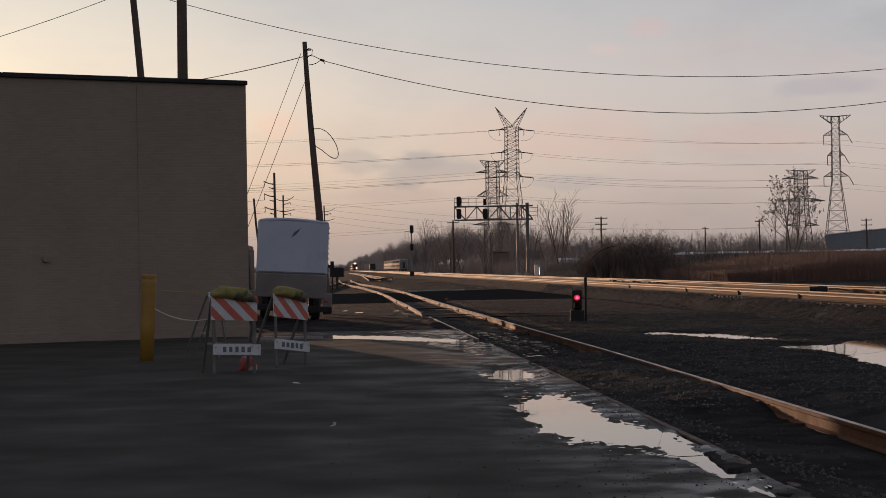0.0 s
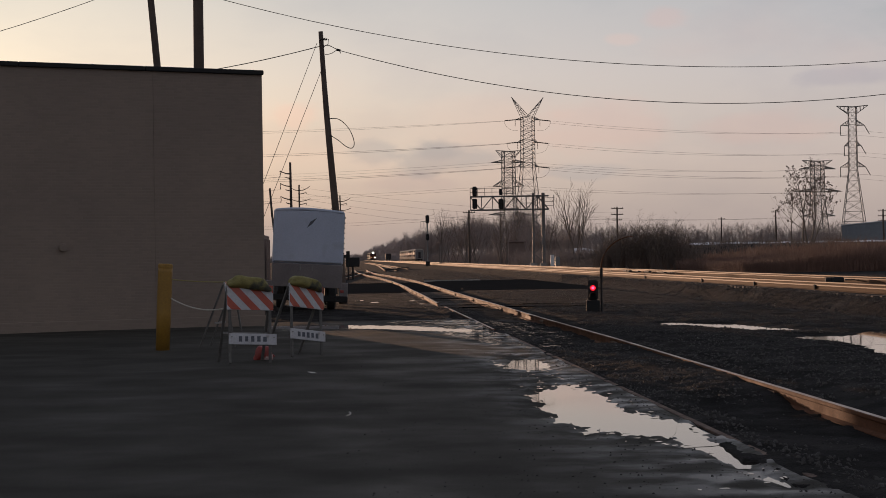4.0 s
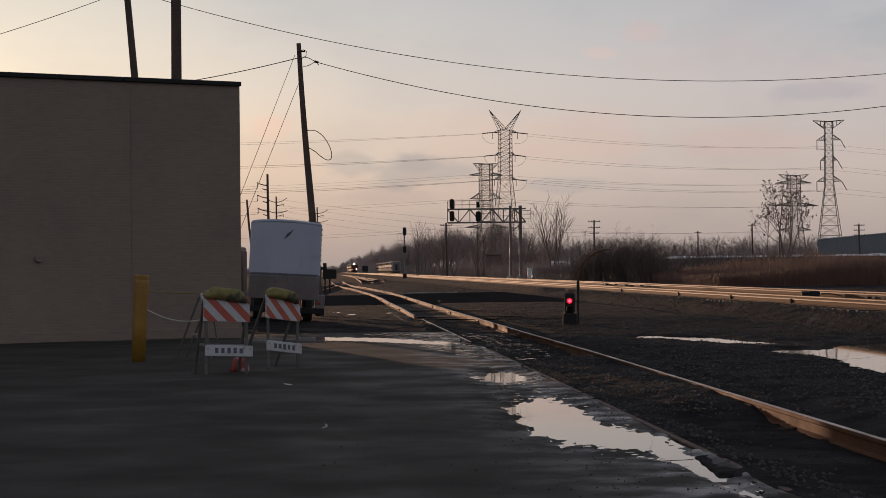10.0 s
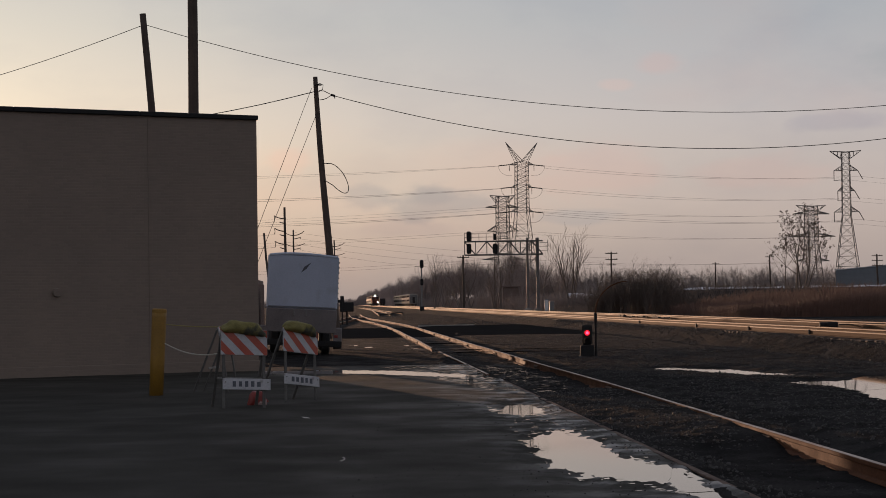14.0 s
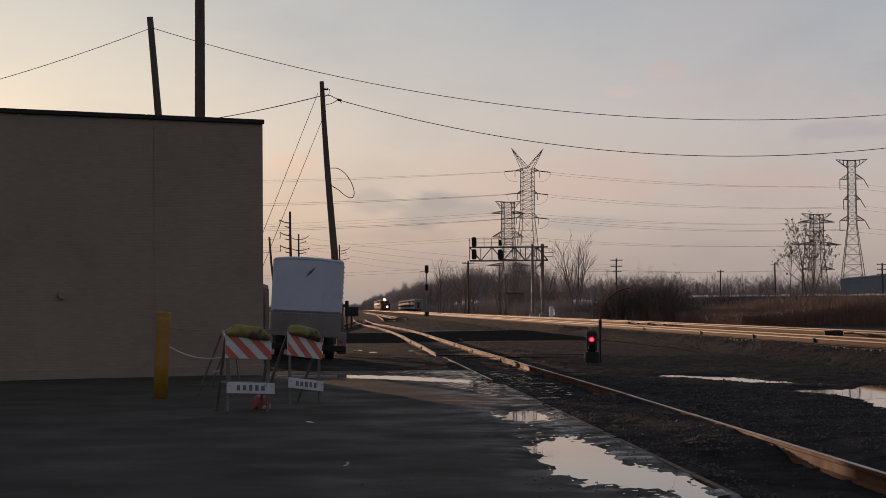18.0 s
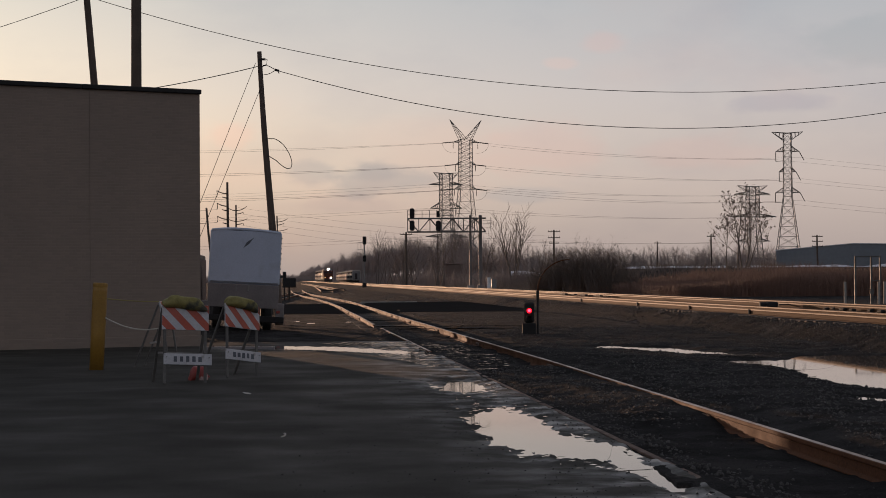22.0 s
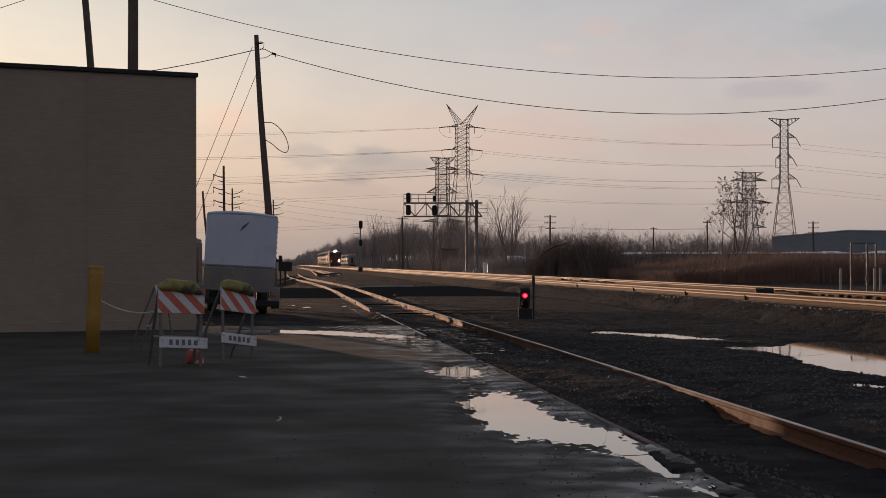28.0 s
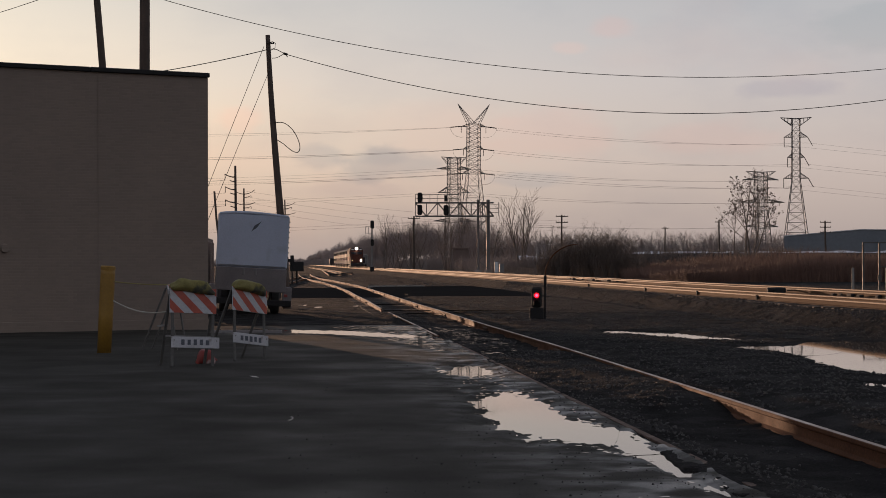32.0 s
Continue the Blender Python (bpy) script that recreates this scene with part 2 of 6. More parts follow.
# main line: webs coloured darker than the heads, giving dark lines between paler strips
MAINRAIL = mat("paler_rusty_rail_head", (0.155, 0.084, 0.039), (0.14, 0.075, 0.035), rough=0.68, spec=0.2, rough_var=0.0, coarse=0.1, fine=40, bump=0.0, dist=0.002)
MAINWEB = mat("darker_rusty_rail_web", (0.115, 0.063, 0.033), (0.092, 0.05, 0.027), rough=0.85, spec=0.06, rough_var=0.0, coarse=0.1, fine=40, bump=0.0)
RAILTOP = mat("polished_rail_head", (0.40, 0.29, 0.22), (0.25, 0.17, 0.12), rough=0.46, metal=0.55, coarse=2.0, fine=50, bump=0.05)
TIE = mat("oily_wooden_sleeper", (0.06, 0.046, 0.036), (0.03, 0.025, 0.022), rough=0.85, coarse=3, fine=35, bump=0.6, vary=0.25)
RUST = mat("rusted_iron", (0.14, 0.075, 0.045), (0.07, 0.045, 0.035), rough=0.8, metal=0.2, coarse=5, fine=50, bump=0.4)
POLEWOOD = mat("dark_weathered_pole", (0.10, 0.075, 0.058), (0.055, 0.042, 0.036), rough=0.9, coarse=1.0, fine=18, bump=0.6, vary=0.12)
WIRE = mat("dark_cable", (0.035, 0.033, 0.032), rough=0.6)
GALV = mat("galvanised_steel", (0.26, 0.25, 0.24), (0.17, 0.165, 0.16), rough=0.55, metal=0.5, coarse=0.7, fine=25, bump=0.1)
# steel colour raised a little to carry the haze before the far towers
TOWERSTEEL = mat("dull_lattice_steel", (0.20, 0.18, 0.168), (0.13, 0.118, 0.11), rough=0.7, metal=0.3, coarse=0.4, fine=12, bump=0)
BLACKPAINT = mat("dull_black_paint", (0.022, 0.022, 0.023), (0.035, 0.034, 0.033), rough=0.85, spec=0.15, coarse=3, fine=40, bump=0.1)
YELLOW = mat("yellow_post_sleeve", (0.31, 0.17, 0.022), (0.23, 0.125, 0.02), rough=0.55, coarse=2, fine=30, bump=0.1,
             stain=(0.25, 0.17, 0.05), stain_scale=3.0, stain_at=0.62)
BOARDWHITE = mat("white_reflective_sheet", (0.50, 0.50, 0.52), (0.38, 0.38, 0.40), rough=0.4, coarse=4, fine=40, bump=0.05,
                 stain=(0.28, 0.27, 0.26), stain_scale=7, stain_at=0.6)
BOARDORANGE = mat("orange_reflective_sheet", (0.42, 0.066, 0.028), (0.32, 0.05, 0.024), rough=0.4, coarse=4, fine=40, bump=0.05)
LETTER = mat("faded_dark_paint", (0.045, 0.052, 0.07), (0.12, 0.13, 0.15), rough=0.7, coarse=15, fine=60, bump=0)
SANDBAG = mat("yellow_woven_sandbag", (0.26, 0.225, 0.065), (0.14, 0.122, 0.042), rough=0.75, coarse=6, fine=60, bump=0.5,
              stain=(0.05, 0.05, 0.035), stain_scale=5.0, stain_at=0.52)
REDBAG = mat("red_vinyl_bag", (0.30, 0.045, 0.035), (0.20, 0.035, 0.03), rough=0.5, coarse=6, fine=50, bump=0.2,
             stain=(0.65, 0.55, 0.52), stain_scale=6, stain_at=0.56)
TAPE = mat("pale_plastic_tape", (0.55, 0.52, 0.45), (0.42, 0.40, 0.34), rough=0.5, bump=0)
TAPEYELLOW = mat("yellow_plastic_tape", (0.28, 0.225, 0.06), (0.2, 0.165, 0.045), rough=0.5, bump=0)
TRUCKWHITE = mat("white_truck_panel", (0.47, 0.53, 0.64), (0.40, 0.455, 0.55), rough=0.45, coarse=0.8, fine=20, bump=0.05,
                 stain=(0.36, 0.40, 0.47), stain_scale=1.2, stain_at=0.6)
TRUCKGREY = mat("dirty_grey_tailgate", (0.21, 0.19, 0.185), (0.13, 0.12, 0.118), rough=0.6, coarse=1.2, fine=30, bump=0.2)
LEGSTEEL = mat("dull_angle_iron", (0.13, 0.125, 0.115), (0.085, 0.08, 0.075), rough=0.7, metal=0.2, coarse=3, fine=40, bump=0.15)
RUBBER = mat("black_rubber", (0.02, 0.02, 0.02), (0.03, 0.03, 0.03), rough=0.85, bump=0.2)
BROWNSTEEL = mat("brown_painted_steel", (0.20, 0.145, 0.122), (0.15, 0.11, 0.095), rough=0.8, coarse=0.8, fine=20, bump=0.2)
BARK = mat("grey_bark", (0.19, 0.155, 0.132), (0.12, 0.098, 0.084), rough=0.95, coarse=2, fine=20, bump=0.4)
TWIG = mat("bare_brown_twigs", (0.21, 0.158, 0.128), (0.135, 0.102, 0.084), rough=0.95, coarse=0.3, fine=4, bump=0)
# next two: base colours lightened so that distance haze sits in the colour
BRUSHTWIG = mat("haze_paled_dry_brush", (0.33, 0.265, 0.235), (0.21, 0.17, 0.15), rough=0.95, coarse=0.15, fine=2.5, bump=0)
FARTWIG = mat("haze_tinted_far_branches", (0.30, 0.25, 0.232), (0.215, 0.18, 0.166), rough=1.0, coarse=0.05, fine=0.6, bump=0)
REED = mat("dry_reddish_reeds", (0.22, 0.122, 0.086), (0.115, 0.068, 0.052), rough=0.95, coarse=0.22, fine=2.0, bump=0)
WAREHOUSE = mat("slate_blue_cladding", (0.185, 0.205, 0.225), (0.145, 0.162, 0.18), rough=0.6, coarse=0.05, fine=1.5, bump=0.05)
ROOFTRIM = mat("pale_metal_trim", (0.62, 0.62, 0.63), rough=0.5, bump=0)
SNOW = mat("old_white_snow", (0.78, 0.79, 0.82), (0.62, 0.63, 0.66), rough=0.9, coarse=0.3, fine=4, bump=0.3)
SILVER = mat("fluted_stainless_steel", (0.46, 0.42, 0.37), (0.36, 0.33, 0.29), rough=0.8, spec=0.0, metal=0.0, coarse=0.4, fine=8, bump=0.05)
WINDOW = mat("dark_window_glass", (0.03, 0.03, 0.035), (0.02, 0.02, 0.025), rough=0.6, spec=0.0, coarse=0.5, fine=5, bump=0)
LOCORED = mat("red_orange_locomotive_paint", (0.11, 0.042, 0.03), (0.08, 0.033, 0.025), rough=0.85, spec=0.1, coarse=0.6, fine=12, bump=0.05)
LOCODARK = mat("dark_locomotive_paint", (0.06, 0.05, 0.05), (0.04, 0.035, 0.036), rough=0.85, spec=0.1, coarse=0.6, fine=12, bump=0.05)
UNDER = mat("sooty_underframe", (0.03, 0.027, 0.025), rough=0.85, bump=0.1)
WHITEPAINT = mat("chalky_white_paint", (0.72, 0.72, 0.72), (0.6, 0.6, 0.6), rough=0.7, coarse=2, fine=30, bump=0.05)
THICKETWIG = mat("dark_thicket_stems", (0.15, 0.115, 0.095), (0.095, 0.073, 0.06), rough=0.95, coarse=0.3, fine=4, bump=0)
# farthest branches: paler still, the haze before them is part of the colour
HAZETWIG = mat("haze_tinted_distant_branches", (0.40, 0.345, 0.325), (0.31, 0.27, 0.255), rough=1.0, coarse=0.05, fine=0.6, bump=0)
HEADLIGHT = glow("headlight_lens", (1.0, 0.86, 0.70), 60.0)
DIMLIGHT = glow("dim_orange_lens", (1.0, 0.45, 0.16), 3.0)
REDLAMP = glow("red_signal_lens", (1.0, 0.02, 0.05), 9.0)
REDLAMP_DEEP = glow("red_signal_rim", (0.9, 0.01, 0.02), 1.6)


def water_material():
    m = bpy.data.materials.new("still_muddy_water")
    m.use_nodes = True
    nt = m.node_tree
    p = nt.nodes["Principled BSDF"]
    p.inputs["Base Color"].default_value = (0.045, 0.038, 0.032, 1)
    p.inputs["Roughness"].default_value = 0.03
    p.inputs["IOR"].default_value = 1.33
    p.inputs["Specular IOR Level"].default_value = 0.5
    n = nt.nodes.new("ShaderNodeTexNoise")
    tc = nt.nodes.new("ShaderNodeTexCoord")
    n.inputs["Scale"].default_value = 5
    bp = nt.nodes.new("ShaderNodeBump")
    bp.inputs["Strength"].default_value, bp.inputs["Distance"].default_value = 0.02, 0.003
    nt.links.new(tc.outputs["Object"], n.inputs["Vector"])
    nt.links.new(n.outputs[0], bp.inputs["Height"])
    nt.links.new(bp.outputs[0], p.inputs["Normal"])
    return m


WATER = water_material()


# ---- mesh helpers ----
class Shape:
    """Collects vertices and faces of one mesh."""

    def __init__(self):
        self.v, self.f = [], []

    def box(self, c, s, rot=None, chamfer=0.0):
        """A box of size s round c, turned by the matrix rot, with chamfered edges."""
        hx, hy, hz = s[0] / 2, s[1] / 2, s[2] / 2
        k = min(chamfer, hx * 0.9, hy * 0.9, hz * 0.9)
        c = Vector(c)
        o = len(self.v)
        pts, idx = [], {}
        if k <= 0:
            for x in (-hx, hx):
                for y in (-hy, hy):
                    for z in (-hz, hz):
                        pts.append(Vector((x, y, z)))
            faces = [(0, 1, 3, 2), (4, 6, 7, 5), (0, 4, 5, 1), (2, 3, 7, 6), (0, 2, 6, 4), (1, 5, 7, 3)]
        else:
            h = (hx, hy, hz)
            for sx in (-1, 1):
                for sy in (-1, 1):
                    for sz in (-1, 1):
                        for a in range(3):
                            g = (sx, sy, sz)
                            idx[g, a] = len(pts)
                            pts.append(Vector([g[i] * (h[i] - (0 if i == a else k)) for i in range(3)]))
            faces = []
            for a in range(3):
                b, d = (a + 1) % 3, (a + 2) % 3
                for s0 in (-1, 1):
                    ring = []
                    for sb, sd in ((-1, -1), (1, -1), (1, 1), (-1, 1)):
                        g = [0, 0, 0]
                        g[a], g[b], g[d] = s0, sb, sd
                        ring.append(idx[tuple(g), a])
                    faces.append(ring)
                for sb in (-1, 1):
                    for sd in (-1, 1):
                        g0, g1 = [0, 0, 0], [0, 0, 0]
                        g0[a], g0[b], g0[d] = -1, sb, sd
                        g1[a], g1[b], g1[d] = 1, sb, sd
                        faces.append([idx[tuple(g0), b], idx[tuple(g1), b], idx[tuple(g1), d], idx[tuple(g0), d]])
            for sx in (-1, 1):
                for sy in (-1, 1):
                    for sz in (-1, 1):
                        faces.append([idx[(sx, sy, sz), a] for a in range(3)])
        for fc in faces:
            p = [pts[i] for i in fc]
            nrm = (p[1] - p[0]).cross(p[2] - p[0])
            mid = sum(p, Vector()) / len(p)
            if nrm.dot(mid) < 0:
                fc = list(reversed(fc))
            self.f.append([o + i for i in fc])
        for p in pts:
            self.v.append(tuple(c + (rot @ p if rot else p)))
        return self

    def tube(self, pts, rad, n=6, caps=True):
        """A tube along pts; rad is one radius or one for each point."""
        pts = [Vector(p) for p in pts]
        o = len(self.v)
        m = len(pts)
        for i, p in enumerate(pts):
            d = (pts[min(i + 1, m - 1)] - pts[max(i - 1, 0)])
            d = d.normalized() if d.length > 1e-9 else Vector((0, 0, 1))
            ref = Vector((0, 0, 1)) if abs(d.z) < 0.9 else Vector((1, 0, 0))
            u = d.cross(ref).normalized()
            w = d.cross(u)
            r = rad[i] if isinstance(rad, (list, tuple)) else rad
            for j in range(n):
                a = 2 * math.pi * j / n
                self.v.append(tuple(p + (u * math.cos(a) + w * math.sin(a)) * r))
        for i in range(m - 1):
            for j in range(n):
                k = (j + 1) % n
                self.f.append([o + i * n + j, o + (i + 1) * n + j, o + (i + 1) * n + k, o + i * n + k])
        if caps:
            self.f.append([o + j for j in range(n)])
            self.f.append([o + (m - 1) * n + j for j in reversed(range(n))])
        return self

    def prism(self, prof, a, b, up=(0, 0, 1)):
        """Extrude a closed 2-D profile (sideways, up) from a to b."""
        a, b = Vector(a), Vector(b)
        d = (b - a).normalized()
        side = d.cross(Vector(up)).normalized()
        u = side.cross(d)
        o, n = len(self.v), len(prof)
        for q in (a, b):
            for x, z in prof:
                self.v.append(tuple(q + side * x + u * z))
        for j in range(n):
            k = (j + 1) % n
            self.f.append([o + j, o + k, o + n + k, o + n + j])
        self.f.append([o + j for j in reversed(range(n))])
        self.f.append([o + n + j for j in range(n)])
        return self

    def blade(self, p, q, w, side):
        """A thin three-sided spike from p to q."""
        p, q, side = Vector(p), Vector(q), Vector(side)
        o = len(self.v)
        d = (q - p).normalized()
        s2 = d.cross(side)
        for a in (0.0, 2.094, 4.189):
            self.v.append(tuple(p + (side * math.cos(a) + s2 * math.sin(a)) * w))
        self.v.append(tuple(q))
        self.f += [[o, o + 1, o + 3], [o + 1, o + 2, o + 3], [o + 2, o, o + 3]]
        return self

    def mesh(self, name, material, smooth=False):
        me = bpy.data.meshes.new(name)
        me.from_pydata(self.v, [], self.f)
        me.materials.append(material)
        if smooth:
            me.polygons.foreach_set("use_smooth", [True] * len(me.polygons))
        me.update()
        return me


def part(name, shape, material, parent, label="", smooth=False, m=None):
    """One mesh object under a thing or a part."""
    ob = new(name, shape.mesh(name, material, smooth) if isinstance(shape, Shape) else shape)
    ob.parent = parent
    if m is not None:
        ob.matrix_local = m
    if label:
        ob["label"] = label
    return ob


def thing(name, label, category, m=None, group="", kind="", shape=None, material=None, smooth=False):
    ob = new(name, shape.mesh(name, material, smooth) if shape else None)
    if m is not None:
        ob.matrix_basis = m
    return tagged(ob, label, category, group, kind)


# every track runs the same way, a little to the left of straight ahead
LEAN = 0.0631
TRACK_TURN = math.degrees(math.atan(LEAN))


def on_track(off, y, z=0.0):
    return Vector((off - LEAN * y, y, z))


def fbm(x, y, s, k=3):
    t, a = 0.0, 1.0
    for i in range(k):
        t += a * noise.noise(Vector((x * s, y * s, 3.7 * i)))
        s, a = s * 2.1, a * 0.5
    return t


def smooth(a, b, x):
    t = min(1.0, max(0.0, (x - a) / (b - a)))
    return t * t * (3 - 2 * t)


# ---- ground ----
# hollows that hold water: centre, half-width, half-length, lean of the long axis, depth
PAVE_HOLLOWS = [(1.25, 19.4, 0.40, 2.6, -0.02, 0.078), (1.78, 17.0, 0.40, 0.95, -0.16, 0.066), (2.11, 14.6, 0.19, 1.15, -0.07, 0.060),
                (2.24, 12.6, 0.10, 0.35, -0.1, 0.040), (0.96, 27.0, 0.43, 1.6, 0.02, 0.072), (-1.9, 42.6, 2.8, 1.7, 0.0, 0.088)]
CINDER_HOLLOWS = [(5.85, 42.4, 0.72, 1.6, -0.25, 0.26), (6.9, 39.3, 0.8, 0.9, -0.15, 0.095), (8.15, 32.2, 0.90, 3.5, 0.12, 0.21), (7.1, 35.2, 0.6, 1.2, -0.1, 0.11),
                  (9.4, 34.6, 1.1, 2.6, 0.1, 0.22), (7.55, 27.4, 0.45, 1.9, -0.05, 0.14), (6.5, 24.4, 0.35, 0.8, 0.0, 0.08)]
PAVE_WATER, CINDER_WATER = -0.026, -0.088


def hollow(list_of, x, y):
    t = 0.0
    for cx, cy, rx, ry, lean, depth in list_of:
        if abs(y - cy) > 2.4 * ry + abs(lean) * 3:
            continue
        dx = (x - cx - lean * (y - cy)) / rx
        dy = (y - cy) / ry
        q = dx * dx + dy * dy
        if q < 6:
            t += depth * math.exp(-q * 0.9)
    return t


def pave_z(x, y):
    # the wet gutter at the far end of the asphalt runs askew
    yy = y + (1.45 if x > -1.5 else 0.7) * (x + 1.5) if 31 < y < 52 else y
    d = hollow(PAVE_HOLLOWS[:5], x, y) + hollow(PAVE_HOLLOWS[5:], x, yy if yy > 30 else y)
    rag = min(1.0, d / 0.012)
    return 0.010 * fbm(x, y, 0.7) + (0.003 + 0.019 * rag) * noise.noise(Vector((x * 5, y * 1.5, 1))) + (0.002 + 0.019 * rag) * noise.noise(Vector((x * 13, y * 4, 2))) + 0.012 * smooth(0.5, -3, x) - d


def pave_edge(y):
    return 3.26 - LEAN * y + 0.08 * noise.noise(Vector((0, y * 0.5, 5)))


def ground_z(x, y):
    off = x + LEAN * y
    z = -0.055 - 0.075 * smooth(6.2, 5.4, off)
    if y < 70 and -3 < off < 14:
        h = hollow(CINDER_HOLLOWS, x, y)
        z += (0.022 * fbm(x, y, 1.6, 3) + 0.024 * noise.noise(Vector((x * 7, y * 4, 2)))) * (1 + 0.25 * min(1.0, h / 0.06)) - h
    if y < 300:
        z += 0.05 * fbm(x, y, 0.13, 2) * (1 - smooth(70, 84, y) * smooth(150, 130, y))
    # between the near rails the fill rises to the rail heads here and there
    if 2.9 < off < 5.4 and y < 60:
        z += 0.03 + 0.125 * smooth(19.2, 21.4, y) * smooth(34.5, 32.0, y) * smooth(3.4, 4.4, off) + 0.022 * fbm(1.3, y, 0.5, 2)
    if 3.0 < off < 4.2 and y < 60:
        z += 0.06 * smooth(4.1, 3.5, off)
    # bank of the main line
    rise = smooth(12.9, 14.1, off) * (1 - smooth(25, 30, off) * 0.5)
    z += 0.435 * rise * smooth(-60, 10, y)
    # high ground with the warehouse
    z += 2.9 * smooth(230, 285, y) * smooth(38, 60, off)
    return z


def build_ground():
    xs, ys = [], []
    x = -3.0
    while x < 10.5:
        xs.append(x)
        x += 0.11
    step = 0.12
    while x < 4000:
        xs.append(x)
        step *= 1.09
        x += step
    x, step = -3.0 - 0.12, 0.14
    while x > -4000:
        xs.insert(0, x)
        step *= 1.12
        x -= step
    ys = [-3000, -1500, -700, -300, -150, -80, -40, -20, -8, 0, 5, 8]
    y = 9.0
    while y < 62:
        ys.append(y)
        y += max(0.07, y * 0.0058)
    while y < 4500:
        ys.append(y)
        y *= 1.035
    s = Shape()
    for yy in ys:
        for xx in xs:
            z = ground_z(xx, yy)
            if -30 < yy < 48 and xx < 3.05 - LEAN * yy:
                z = min(z, -0.30)
            s.v.append((xx, yy, z))
    n = len(xs)
    for j in range(len(ys) - 1):
        for i in range(n - 1):
            s.f.append([j * n + i, j * n + i + 1, (j + 1) * n + i + 1, (j + 1) * n + i])
    thing("ground", "dark cinder and gravel ground with wet hollows", "ground", kind="structure", shape=s, material=CINDER, smooth=True)


def build_pavement():
    ys = [-25, -12, -4, 2, 6, 8]
    y = 9.0
    while y < 50.5:
        ys.append(y)
        y += max(0.05, y * 0.0052)
    xs = [-40, -30, -22, -16, -12, -10, -8.5, -7.5, -6.7, -6.0, -5.4, -4.9, -4.4, -4.0, -3.6, -3.2]
    x = -2.9
    while x < 3.16 + 1.0:
        xs.append(x)
        x += 0.05
    s = Shape()
    n = len(xs)
    for yy in ys:
        e = pave_edge(yy)
        for xx in xs:
            xq = min(xx, e)
            z = pave_z(xq, yy)
            # dirt has crept over the far end
            z -= 0.22 * smooth(46.0, 49.5, yy)
            s.v.append((xq, yy, z - (0.12 if xx > e + 0.035 else 0.0)))
    for j in range(len(ys) - 1):
        for i in range(n - 1):
            s.f.append([j * n + i, j * n + i + 1, (j + 1) * n + i + 1, (j + 1) * n + i])
    thing("pavement", "cracked damp asphalt yard pavement with puddles", "pavement", kind="structure", shape=s, material=ASPHALT, smooth=True)


def puddle(x0, x1, y0, y1, z, skew=0.0):
    s = Shape()
    k = 28
    cx, cy = (x0 + x1) / 2, (y0 + y1) / 2
    s.v.append((0, 0, 0))
    for i in range(k):
        a = 2 * math.pi * i / k
        r = 1 + 0.08 * math.sin(3 * a + cx)
        yy = math.sin(a) * (y1 - y0) / 2 * r
        xx = math.cos(a) * (x1 - x0) / 2 * r + skew * yy
        if z > -0.06:
            xx = min(xx, pave_edge(cy + yy) - 0.03 - cx)
        s.v.append((xx, yy, 0))
    for i in range(k):
        s.f.append([0, 1 + i, 1 + (i + 1) % k])
    return thing("water", "shallow rain puddle mirroring the pale sky", "puddle", pose(cx, cy, z), "puddles on the ground", "structure", s, WATER)


def build_water():
    for k, (cx, cy, rx, ry, lean, d) in enumerate(PAVE_HOLLOWS[:5]):
        puddle(cx - 2.1 * rx, cx + 2.1 * rx, cy - 2.0 * ry, cy + 2.0 * ry, PAVE_WATER - 0.003 * k, lean)
    puddle(-6.6, 1.2, 33.6, 46.8, PAVE_WATER - 0.015, 0.0)
    for cx, cy, rx, ry, lean, d in CINDER_HOLLOWS:
        puddle(cx - 2.2 * rx, cx + 2.2 * rx, cy - 2.2 * ry, cy + 2.2 * ry, CINDER_WATER - 0.0015 * cx, lean)


build_ground()
build_pavement()
build_water()


